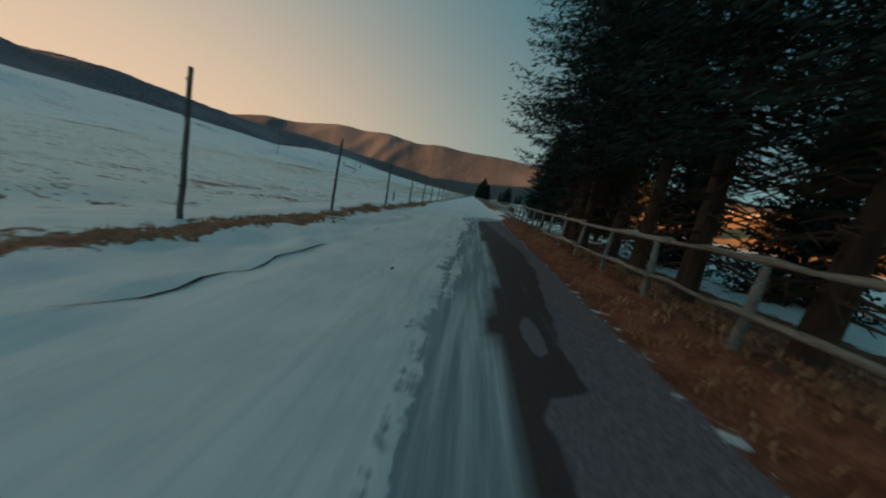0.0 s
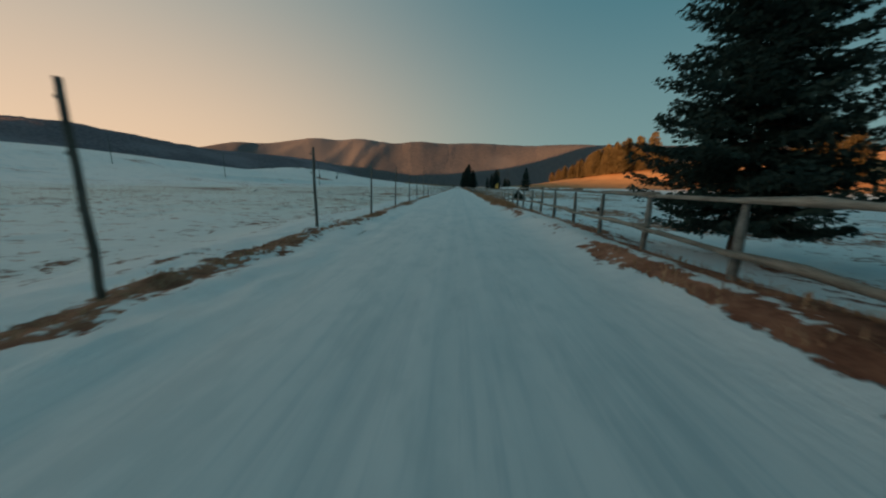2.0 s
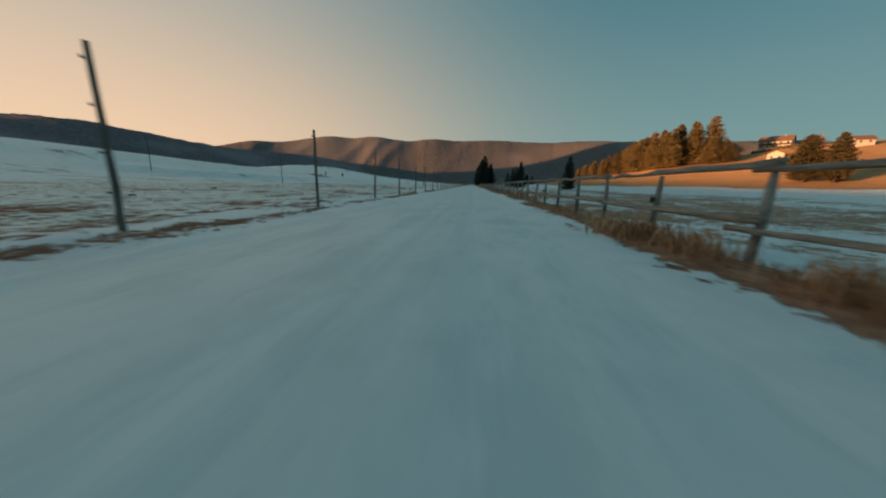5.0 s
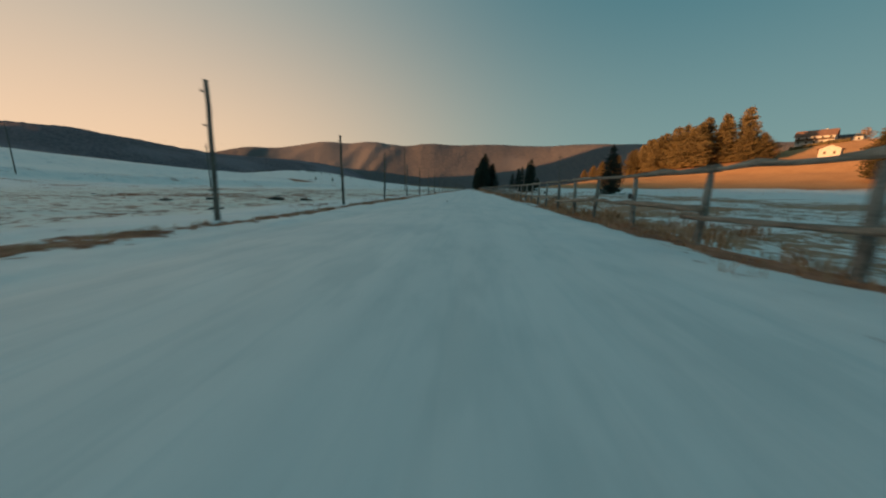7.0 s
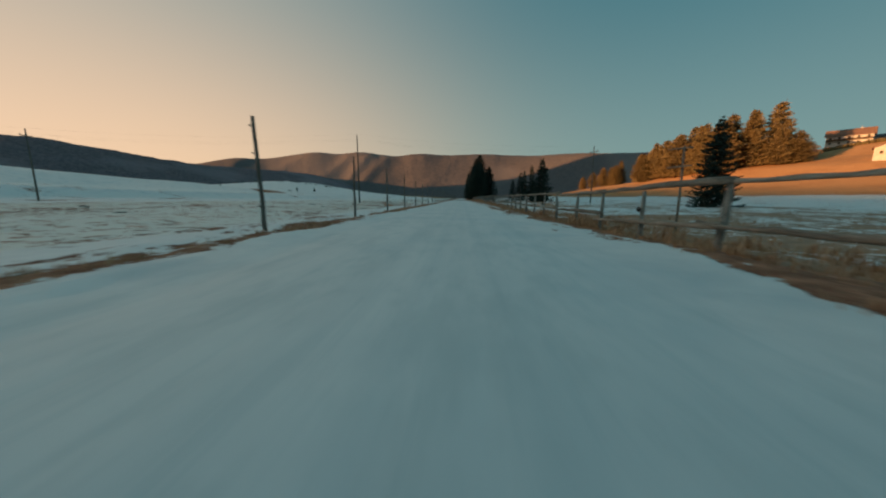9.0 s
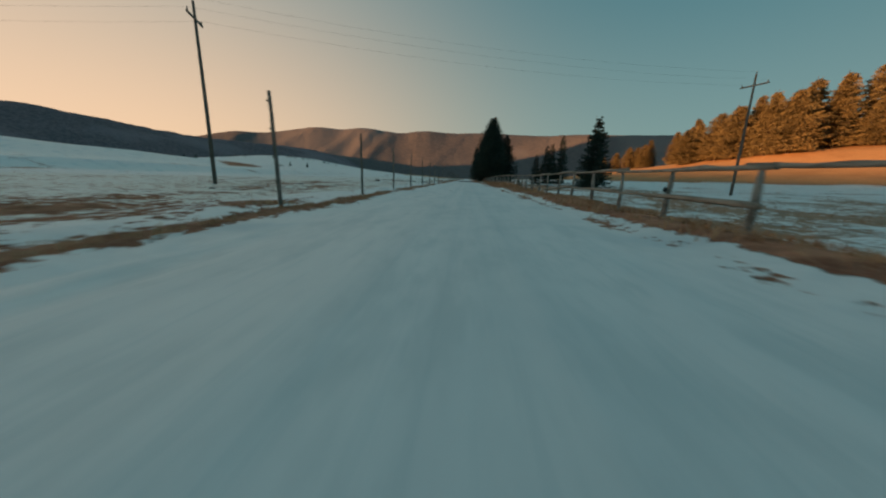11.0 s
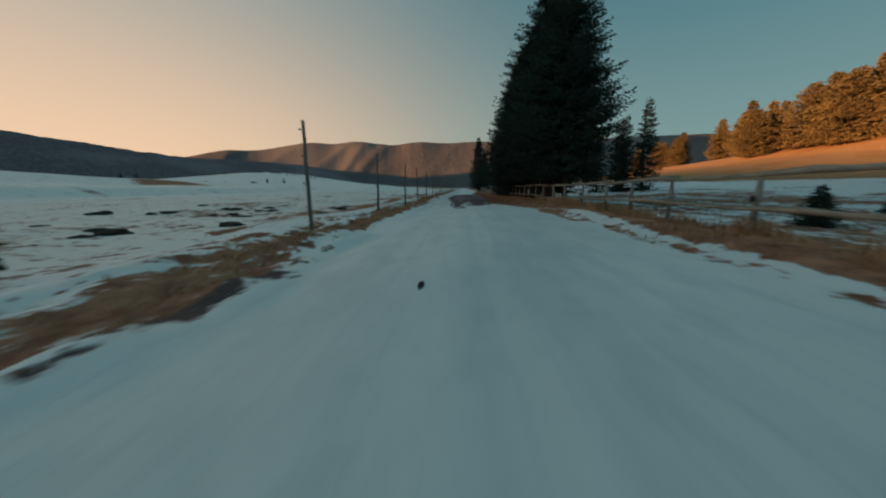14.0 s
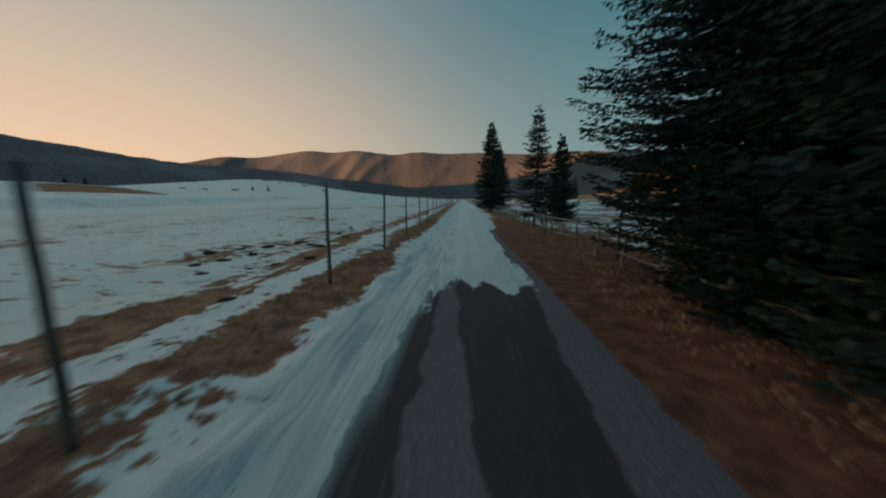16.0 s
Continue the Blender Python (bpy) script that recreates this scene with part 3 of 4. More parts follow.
ruts = sum(w * np.exp(-(((gx - c - drift) / 0.115) ** 2)) for c, w in ((-1.75, 0.35), (-0.52, 0.75), (0.05, 0.7), (0.36, 0.5), (0.72, 0.9), (1.7, 0.25))) * (0.45 + 0.9 * wander(gx * 0.8, gy / 17.0, 37))
ruts = ruts + ease(gy, 218, 232) * sum(w * np.exp(-(((gx - c - drift) / 0.10) ** 2)) for c, w in ((-2.02, 0.9), (-2.32, 0.6), (-2.62, 0.7), (-1.72, 0.7)))
ruts = ruts + 0.8 * np.exp(-(((gx - 0.97) / 0.10) ** 2) - ((gy - 95.3) / 0.2) ** 2)
layer(ground_mesh, "rut", np.clip(ruts, 0, 1) * ease(2.9 - np.abs(gx + 0.1), 0.0, 0.8))
# the second term gives the far valley's sunlit strip its meadow colour
layer(ground_mesh, "meadow", np.maximum(ease(hill_u(gx, gy), -95, -70) * (gx > 20), ease(gy, 800, 1000)))
ground = tagged(new("ground", ground_mesh), "snowy valley meadow crossed by a narrow snow-covered asphalt road", "ground", kind="structure")


# ---- mountains ----
def skyline(az):
    return np.interp(az, (-62, -48, -41, -35.4, -32, -24, -21, -17.5, -11, -8, -2, 3, 12, 17.6, 27, 40, 62), (1.0, 2.6, 4.4, 5.85, 5.70, 7.35, 6.95, 7.60, 6.90, 7.55, 7.20, 7.40, 6.90, 7.10, 6.70, 6.0, 4.0))


def soft_skyline(az):
    """The crest line with its corners rounded off."""
    return sum(w * skyline(az + d) for d, w in ((-1.6, 0.12), (-0.8, 0.23), (0, 0.30), (0.8, 0.23), (1.6, 0.12)))


def mountain_range():
    az = np.linspace(-62, 62, 420)
    dist = np.linspace(2150, 4600, 110)
    A, D = np.meshgrid(az, dist)
    crest = 3500 + 120 * np.sin(A / 7.0)
    top = crest * np.tan(np.radians(soft_skyline(A) + 0.10 * (wander(A / 1.1, 0 * A, 88) - 0.5)))
    rise = ease(D, 2350, crest)
    rise = np.where(D > crest, 1 - 0.6 * ease(D, crest, 4700), rise ** 1.15)
    # a few slanting spurs on the sunset side, smooth slopes elsewhere
    down = np.clip((crest - D) / 1150, 0, 1)
    slant = A + 12.0 * down + 1.1 * np.sin(A / 2.9) + 1.6 * (wander(A / 5, D / 400, 83, 2) - 0.5)
    share = ease(A, -44, -34) * (1 - 0.8 * ease(A, -2, 6))
    spur = sum(w * np.exp(-(((slant - c) / 1.25) ** 2)) for c, w in ((-31.5, 0.5), (-23.5, 0.7), (-17.4, 1.0), (-13.0, 0.9), (-9.2, 1.0), (-5.0, 0.45), (1.0, 0.4)))
    swell = wander(A / 6.5 + 1.3 * down, D / 900, 87, 2) - 0.5
    Z = top * rise + (10 * spur * share + 16 * swell) * np.sin(np.pi * np.clip(down, 0, 1)) ** 1.1 * (D < crest) + 3 * rise * (wander(A * 1.3, D / 110, 85, 3) - 0.5)
    Z = np.maximum(Z, np.where(D < 2500, -4.0, 2.0))
    Z = np.where(rise > 0.999, top, Z) - 2.0
    X, Y = D * np.sin(np.radians(A)), D * np.cos(np.radians(A)) + 110
    n = len(az)
    c = (np.arange(len(dist) - 1)[:, None] * n + np.arange(n - 1)[None, :]).ravel()
    me = raw_mesh("mountain_range", np.stack([X, Y, Z], -1).reshape(-1, 3), np.stack([c, c + 1, c + n + 1, c + n], 1), HAZED_MOUNTAIN, True)
    return tagged(new("mountain_range", me), "long wooded mountain range with sunlit spurs at dusk", "mountains", kind="structure")


def wooded_ridge():
    """Dark forested ridge on the sunset side, whose shadow lies over the valley floor."""
    y = np.concatenate([np.arange(-1600, 900, 30), np.arange(900, 3600, 7.0)])
    across = np.linspace(-1, 1, 46)
    Yc, U = np.meshgrid(y, across)
    centre = -1500 + 0.09 * np.maximum(Yc - 900, 0) + 0.10 * np.maximum(Yc - 2300, 0)
    # crest before about 880 is never in view; raised to shade the valley
    crest = np.interp(Yc, (-1600, 600, 880, 1100, 1425, 1690, 1900, 2150, 2500, 3000, 3400, 3600), (197, 197, 170, 196, 174, 165, 169, 176, 192, 160, 70, 10))
    teeth = 15.0 * (wander(Yc / 10.0, U * 9, 91, 2) - 0.3) + 10 * (wander(Yc / 130, U * 2, 93, 3) - 0.5)
    prof = np.cos(U * np.pi / 2) ** 0.9
    Z = crest * prof + teeth * prof * (Yc > 650)
    X = centre + U * 620 + 40 * (wander(Yc / 220, U * 2, 95) - 0.5)
    n = len(y)
    c = (np.arange(len(across) - 1)[:, None] * n + np.arange(n - 1)[None, :]).ravel()
    me = raw_mesh("wooded_ridge", np.stack([X, Yc, Z], -1).reshape(-1, 3), np.stack([c, c + 1, c + n + 1, c + n], 1), HAZED_RIDGE, True)
    return tagged(new("wooded_ridge", me), "dark forested ridge against the evening sky", "ridge", kind="structure")


def shading_massif():
    """High ground added towards the set sun, out of sight, to keep the sun off the eastern slopes."""
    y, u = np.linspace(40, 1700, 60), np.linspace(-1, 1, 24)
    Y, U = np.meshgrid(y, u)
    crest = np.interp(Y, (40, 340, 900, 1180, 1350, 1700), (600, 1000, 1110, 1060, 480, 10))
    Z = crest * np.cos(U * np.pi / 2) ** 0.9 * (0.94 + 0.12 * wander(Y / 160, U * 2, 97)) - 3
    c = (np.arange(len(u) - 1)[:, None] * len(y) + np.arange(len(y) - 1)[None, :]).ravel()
    me = raw_mesh("shading_massif", np.stack([-4000 + 450 * U, Y, Z], -1).reshape(-1, 3), np.stack([c, c + 1, c + len(y) + 1, c + len(y)], 1), HAZED_RIDGE, True)
    return tagged(new("shading_massif", me), "unseen wooded massif added to shade the eastern slopes", "mountains", kind="structure")


mountain_range()
wooded_ridge()
shading_massif()


# ---- trees ----
rng = np.random.default_rng(7)


def conifer_meshes(name, seed, mat, clear=0.06, levels=46, per_level=7, spread=0.23, droop=0.35, gap=0.02, twig=0.030, density=1.0, round_top=False, trunk_r=0.017, fan=0.30, dead=0, tuck=0.30, taper=0.70, leaf=1.0):
    """A conifer one unit high: trunk mesh and crown mesh of many small hanging sprays."""
    r = np.random.default_rng(seed)
    bm = bmesh.new()
    lean = r.normal(0, 0.004, 2)
    tube(bm, [(lean[0] * k, lean[1] * k, k / 8 - (0.02 if k == 0 else 0)) for k in range(9)], [trunk_r * (1.25 if k == 0 else 1) * (1 - k / 8.6) for k in range(9)], 10)
    quads_v, limbs = [], []
    for i in range(levels):
        f = min(0.999, max(0.0, (i + r.uniform(-0.4, 0.4)) / levels))
        base_h = clear + (0.985 - clear) * f ** 0.96
        if round_top:
            reach = spread * (np.sin(np.pi * min(1, 0.22 + 0.78 * f)) ** 0.6 * (1 - f) ** 0.25 + 0.02)
        else:
            reach = spread * ((1 - f) ** taper * (1 - tuck + tuck * min(1, f * (6 if tuck < 0.4 else 3))) + 0.012)
        for k in range(per_level):
            if r.random() < gap + 0.10 * (r.random() < 0.3):
                continue
            h = min(0.99, max(clear, base_h + r.uniform(-0.9, 0.9) * (0.995 - clear) / levels))
            a = math.tau * (k + r.uniform(-0.45, 0.45)) / per_level + i * 2.4
            length = reach * r.uniform(0.62, 1.12)
            d = droop * (1.1 - 0.9 * f) * r.uniform(0.7, 1.3)
            out = np.array([math.cos(a), math.sin(a), 0.0])
            side = np.array([-out[1], out[0], 0.0])
            tip_up = 0.16 * length
            n = max(3, int(1.45 * density * length / (twig * 0.42)))
            limbs.append((h, a, length, d))
            for j in range(n):
                s = (j + r.random()) / n
                s = 0.10 + 0.90 * s
                lat = r.uniform(-1, 1) * fan * length * (0.25 + 1.5 * s * (1.12 - s))
                base = out * length * s + side * lat + np.array([0, 0, h - d * length * s * (1.25 - 0.5 * s) + tip_up * s ** 3 - 0.35 * abs(lat) - abs(r.normal(0, 0.25)) * twig])
                for q in (-1, 1, 0) if j % 2 else (-1, 1):
                    ln = twig * r.uniform(0.65, 1.3) * (1.25 - 0.55 * s) * (1.5 if q == 0 else 1)
                    w = leaf * twig * r.uniform(0.075, 0.13)
                    way = out * (0.55 if q else 1.0) + side * q * r.uniform(0.5, 1.0) + np.array([0, 0, r.uniform(-0.75, 0.10)])
                    way /= np.linalg.norm(way)
                    flat = np.cross(way, r.normal(0, 1, 3))
                    flat /= np.linalg.norm(flat) + 1e-9
                    mid = base + way * ln * 0.45
                    quads_v += [base, mid + flat * w, base + way * ln, mid - flat * w + np.array([0, 0, -w * 0.4])]
    v = np.array(quads_v)
    crown = raw_mesh(name + "_crown", v, np.arange(len(v)).reshape(-1, 4), mat)
    # limbs as thin three-sided sticks, joined with the trunk
    for h, a, length, d in limbs[:: 2]:
        o = Vector((math.cos(a), math.sin(a), 0))
        pts = [Vector((0, 0, h)), o * length * 0.5 + Vector((0, 0, h - d * length * 0.5)), o * length * 0.92 + Vector((0, 0, h - d * length * 0.75))]
        tube(bm, pts, [0.0024, 0.0011, 0.0003], 3, False)
    for _ in range(dead):
        h, a, length = r.uniform(0.05, clear + 0.12), r.uniform(0, math.tau), spread * r.uniform(0.10, 0.34)
        o = Vector((math.cos(a), math.sin(a), 0))
        bend = Vector((-o.y, o.x, 0)) * length * r.uniform(-0.25, 0.25)
        tube(bm, [Vector((0, 0, h)), o * length * 0.5 + Vector((0, 0, h - 0.10 * length)), o * length + bend + Vector((0, 0, h - 0.35 * length))], [0.0022, 0.0014, 0.0005], 3, False)
        for q in (0.35, 0.55, 0.75):
            b0 = o * length * q + Vector((0, 0, h - 0.2 * length * q))
            e = Vector((math.cos(a + r.choice((-0.9, 0.9))), math.sin(a + r.choice((-0.9, 0.9))), r.uniform(-0.6, 0.1)))
            tube(bm, [b0, b0 + e * length * 0.35], [0.0010, 0.0004], 3, False)
    trunk = bpy.data.meshes.new(name + "_trunk")
    bm.to_mesh(trunk)
    bm.free()
    trunk.materials.append(BARK)
    return trunk, crown


KINDS = {
    "full": conifer_meshes("spruce", 11, NEEDLES, 0.165, 52, 9, 0.27, 0.33, 0.02, 0.0130, 1.6, leaf=2.1),
    "near": conifer_meshes("close_spruce", 26, NEEDLES, 0.15, 66, 13, 0.27, 0.34, 0.02, 0.0080, 2.2, fan=0.15, leaf=1.5),
    "broad": conifer_meshes("broad_spruce", 21, NEEDLES, 0.16, 48, 10, 0.36, 0.28, 0.02, 0.0135, 1.8, trunk_r=0.0135, tuck=0.55, leaf=1.6),
    "skirt": conifer_meshes("skirted_spruce", 12, NEEDLES, 0.11, 36, 10, 0.35, 0.24, 0.03, 0.0170, 2.3, fan=0.26, leaf=1.8),
    "fir": conifer_meshes("field_spruce", 22, NEEDLES, 0.03, 30, 9, 0.35, 0.24, 0.02, 0.026, 1.5, fan=0.24, tuck=0.12, leaf=2.1),
    "far": conifer_meshes("distant_spruce", 24, NEEDLES, 0.10, 36, 8, 0.27, 0.33, 0.02, 0.026, 1.8, leaf=1.4),
    "open": conifer_meshes("open_spruce", 13, NEEDLES, 0.13, 30, 7, 0.27, 0.20, 0.08, 0.022, 1.6, fan=0.22),
    "tall": conifer_meshes("tall_spruce", 14, NEEDLES, 0.20, 42, 8, 0.25, 0.32, 0.52, 0.0105, 1.75, trunk_r=0.0108, dead=90, taper=0.42),
    "young": conifer_meshes("young_spruce", 15, NEEDLES, 0.04, 34, 7, 0.21, 0.14, 0.08, 0.028, 1.6),
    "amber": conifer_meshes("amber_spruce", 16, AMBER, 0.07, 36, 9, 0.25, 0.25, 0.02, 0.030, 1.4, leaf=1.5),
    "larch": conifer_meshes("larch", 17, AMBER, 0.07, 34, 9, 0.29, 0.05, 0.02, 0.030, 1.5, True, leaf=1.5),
    "dusky": conifer_meshes("field_edge_tree", 20, DUSKY, 0.11, 34, 10, 0.27, 0.05, 0.02, 0.030, 1.7, True, trunk_r=0.025, leaf=1.8),
    "scrub": conifer_meshes("leafless_scrub", 19, SCRUB, 0.04, 9, 8, 0.45, -0.4, 0.05, 0.11, 0.8, True),
    "bush": conifer_meshes("round_bush", 18, BARE_TWIGS, 0.05, 14, 8, 0.40, -0.5, 0.05, 0.075, 0.8, True),
}
LABELS = {
    "full": ("tall dense dark green spruce beside the road fence", "tree", "roadside spruces"),
    "near": ("huge dense spruce with long drooping boughs beside the fence", "tree", "roadside spruces"),
    "broad": ("broad dark spruce whose boughs end above head height", "tree", "roadside spruces"),
    "skirt": ("dark green spruce with boughs reaching the ground", "tree", "roadside spruces"),
    "fir": ("dark green spruce with boughs reaching the ground", "tree", "field spruces"),
    "far": ("dark green spruce in the distance beside the road", "tree", "roadside spruces"),
    "open": ("dark spruce with airy, widely spaced boughs", "tree", "field spruces"),
    "tall": ("old dark spruce with a bare reddish lower trunk", "tree", "roadside grove"),
    "young": ("slim young spruce with a pointed leader", "tree", "field spruces"),
    "amber": ("hill spruce with low sunlight put into its amber needle colour", "tree", "hill trees"),
    "larch": ("round-crowned brown larch on the hill, sunlight put into its colour", "tree", "hill trees"),
    "dusky": ("round-crowned field edge tree with partial shade in its olive brown colour", "tree", "field edge trees"),
    "scrub": ("dark leafless shrub on the snowy slope", "shrub", "slope shrubs"),
    "bush": ("bare rounded broadleaf tree lit by low sun", "tree", "hill trees"),
}


def plant(kind, x, y, tall, wide=1.0, turn=0.0, sink=0.1):
    trunk, crown = KINDS[kind]
    root = tagged(new({"larch": "larch", "bush": "broadleaf_tree", "scrub": "shrub"}.get(kind, "spruce")), *LABELS[kind])
    root.location = (x, y, height(x, y) - sink)
    root.rotation_euler = (0, 0, turn)
    root.scale = (tall * wide, tall * wide, tall)
    for nm, me in (("trunk", trunk), ("crown", crown)):
        ob = new(nm, me)
        ob.parent = root
    return root


# grove at the start of the road: one row of old trunks behind the fence, then skirted trees
for kind, x, y, tall, wide in (
    ("tall", 5.95, -4.56, 22, 1.0), ("tall", 5.75, -6.32, 22.5, 1.0), ("tall", 5.65, -8.13, 21, 1.0), ("tall", 5.9, -10.6, 22, 0.95), ("tall", 5.8, -12.9, 20, 1.0), ("tall", 5.8, -15.4, 21, 1.0),
    ("tall", 6.0, -18.2, 20, 1.0), ("tall", 6.0, -21.5, 21, 1.0), ("skirt", 8.4, -0.4, 13, 0.70), ("fir", 13.0, -3.0, 9.5, 0.8), ("fir", 14.5, -9.0, 9.5, 0.85), ("fir", 17.0, -15.0, 10, 0.8), ("skirt", 10.9, 4.0, 11.5, 0.85), ("skirt", 7.7, 10.4, 10.4, 0.88), 
):
    plant(kind, x, y, tall, wide, x * 3.1 + y)
# row along the fence further on
for kind, x, y, tall, wide in (
    ("broad", 5.55, 232.62, 13.2, 0.86), ("broad", 5.54, 235.2, 13.5, 0.95), ("broad", 5.6, 237.57, 15.2, 1.0), ("broad", 5.8, 240.4, 14.6, 0.95), ("full", 5.9, 243.3, 15.0, 1.2),
    ("full", 5.8, 246.3, 14.5, 1.15), ("full", 6.0, 249.4, 14.5, 1.1), ("full", 6.0, 252.6, 15.5, 1.0), ("full", 6.4, 255.6, 15.0, 1.0), ("far", 11.6, 258.5, 14.5, 1.15),
    ("open", 5.2, 276.5, 10.0, 0.8), ("fir", 10.2, 287.0, 9.8, 0.7), ("far", 3.9, 304.0, 14.6, 0.85), ("far", 6.0, 311.0, 12.5, 0.9),
):
    plant(kind, x, y, tall, wide, x * 2.3 + y)
plant("near", 7.7, 258.6, 21.0, 1.10, 4.0, 1.5)
for x, y, tall, wide in ((4.95, 247.9, 6.2, 0.84), (4.85, 250.4, 6.6, 0.80), (4.85, 252.9, 6.0, 0.95), (4.9, 255.2, 5.6, 0.95), (5.2, 257.4, 4.8, 0.9)):
    plant("fir", x, y, tall, wide, 3 * x + y, 0.35)
# single trees in the field
for kind, x, y, tall, wide in (
    ("fir", 33.2, 165.5, 11.6, 0.80), ("fir", 25.3, 225.2, 13.7, 0.86), ("young", 32.5, 275, 16.6, 0.9), ("young", 29.4, 276, 14.0, 1.0), ("young", 27.0, 273, 13.0, 1.1), ("young", 23.8, 274, 10.0, 1.2),
    ("fir", 48, 345, 9.0, 0.9), ("fir", 53, 350, 8.0, 0.9), ("young", 60, 430, 12, 1.1), ("young", 76, 520, 12, 1.1),
):
    plant(kind, x, y, tall, wide, x + y)
# hillside woods
pick = np.random.default_rng(23)
GROVE_BY_BARN = (
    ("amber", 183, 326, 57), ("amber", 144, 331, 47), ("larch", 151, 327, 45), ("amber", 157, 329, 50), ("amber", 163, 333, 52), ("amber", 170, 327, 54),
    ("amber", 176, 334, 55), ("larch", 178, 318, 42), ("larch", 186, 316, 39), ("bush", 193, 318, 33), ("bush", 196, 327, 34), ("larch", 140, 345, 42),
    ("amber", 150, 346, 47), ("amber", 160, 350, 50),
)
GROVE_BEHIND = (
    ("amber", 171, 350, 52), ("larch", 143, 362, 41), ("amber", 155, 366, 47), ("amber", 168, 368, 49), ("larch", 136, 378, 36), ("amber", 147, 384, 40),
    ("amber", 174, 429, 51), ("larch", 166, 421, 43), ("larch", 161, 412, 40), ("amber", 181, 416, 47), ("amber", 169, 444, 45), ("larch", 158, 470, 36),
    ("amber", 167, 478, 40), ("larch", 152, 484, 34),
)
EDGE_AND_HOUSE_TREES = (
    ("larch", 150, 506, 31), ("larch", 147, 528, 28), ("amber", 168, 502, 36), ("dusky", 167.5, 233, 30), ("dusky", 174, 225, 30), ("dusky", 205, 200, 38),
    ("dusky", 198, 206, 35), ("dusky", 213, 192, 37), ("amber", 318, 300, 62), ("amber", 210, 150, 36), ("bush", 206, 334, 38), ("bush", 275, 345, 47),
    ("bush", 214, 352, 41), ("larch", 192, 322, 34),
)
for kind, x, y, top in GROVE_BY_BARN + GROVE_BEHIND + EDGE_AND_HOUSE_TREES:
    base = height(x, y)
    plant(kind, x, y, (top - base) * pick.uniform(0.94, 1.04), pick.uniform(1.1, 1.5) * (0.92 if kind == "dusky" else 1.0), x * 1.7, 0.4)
# scrub and small trees on the far left slope
scrub = np.random.default_rng(41)
for cx, cy, count in ((-300, 640, 5), (-470, 980, 9), (-380, 1010, 7), (-560, 930, 8), (-640, 760, 7), (-700, 620, 6), (-250, 420, 3)):
    for _ in range(count):
        x, y = cx + scrub.normal(0, 26), cy + scrub.normal(0, 14)
        plant("scrub", x, y, scrub.uniform(1.6, 3.8), scrub.uniform(2.0, 4.0), x, 0.3)
for x, y in ((-268, 455), (-262, 462), (-300, 700), (-240, 640)):
    plant("young", x, y, 8.0, 1.5, x, 0.3)
# little firs by the fence
for x, y, tall, wide in ((10.4, 223.2, 1.35, 1.5), (14.6, 224.8, 1.1, 1.4), (9.5, 53.4, 1.5, 2.0), (9.9, 52.9, 1.0, 2.2)):
    plant("fir", x, y, tall, wide, x, 0.05)


# ---- poles along the road ----
def roadside_pole(seed):
    r = random.Random(seed)
    root = tagged(new("roadside_pole"), "tall thin weathered wooden pole with small insulators at the road edge", "pole", "poles along the road")
    bm = bmesh.new()
    wob = [(r.uniform(-0.012, 0.012), r.uniform(-0.012, 0.012)) for _ in range(7)]
    tube(bm, [(wob[k][0], wob[k][1], -0.3 + 2.8 * k / 6) for k in range(7)], [0.050 - 0.014 * k / 6 for k in range(7)], 9)
    part("shaft", bm, POLE_WOOD, root, smooth=True)
    for z in (2.30, 1.72, 1.10, 0.55):
        bm = bmesh.new()
        tube(bm, [(-0.035, 0, z), (-0.075, 0, z), (-0.085, 0, z + 0.01)], [0.008, 0.008, 0.006], 6)
        tube(bm, [(-0.082, 0, z - 0.012), (-0.082, 0, z + 0.008), (-0.082, 0, z + 0.034)], [0.014, 0.022, 0.012], 8)
        part("insulator", bm, PORCELAIN, root)
    return root


pole_kinds = [roadside_pole(k) for k in range(4)]
sway = random.Random(5)
POLE_Y = (-31.1, -24.6, -18.4, -12.6, -6.9, -0.9, 5.0, 11.3, 17.5, 23.85, 30.2, 36.2, 42.1, 48.3, 54.4, 60.5, 66.6, 72.6, 78.7, 84.8, 91.0, 97.2, 103.2, 109.5, 115.3, 121.8, 127.95, 134.4, 140.5, 146.5, 152.6, 158.7, 164.7, 170.8, 176.9, 183.1, 189.3, 195.6, 201.7, 207.7, 214.0, 220.0, 226.3, 232.7, 238.9, 245.0, 251.72, 257.4, 263.2, 269.1) + tuple(275.2 + 6.1 * k for k in range(16))
for n, y in enumerate(POLE_Y):
    sway.random()
    x = -4.2 + sway.uniform(-0.05, 0.05) + {1: -0.5, 2: -0.55, 3: -0.46}.get(n, 0.0)
    lift = 1.0 + sway.uniform(-0.045, 0.035) + {36: 0.07}.get(n, 0.0)
    at = Matrix.Translation((x, y, height(x, y))) @ Euler((radians(sway.uniform(-1.2, 1.2)), radians(sway.uniform(-1.6, 1.6) + {2: 4.0, 46: 2.5}.get(n, 0.0)), sway.uniform(-0.5, 0.5))).to_matrix().to_4x4()
    src = pole_kinds[n % 4]
    ob = src if n < 4 else copy_thing(src, at)
    if ob is src:
        ob.matrix_basis = at
    ob.scale = (1, 1, lift)


# ---- split-rail fence ----
def fence_x(y):
    return float(np.interp(y, (-30, -13, 15, 20, 40, 60, 80, 105, 130, 170, 200, 215, 236), (3.62, 3.66, 4.14, 4.2, 4.5, 4.4, 4.2, 4.35, 4.6, 4.7, 4.85, 4.75, 4.62)))


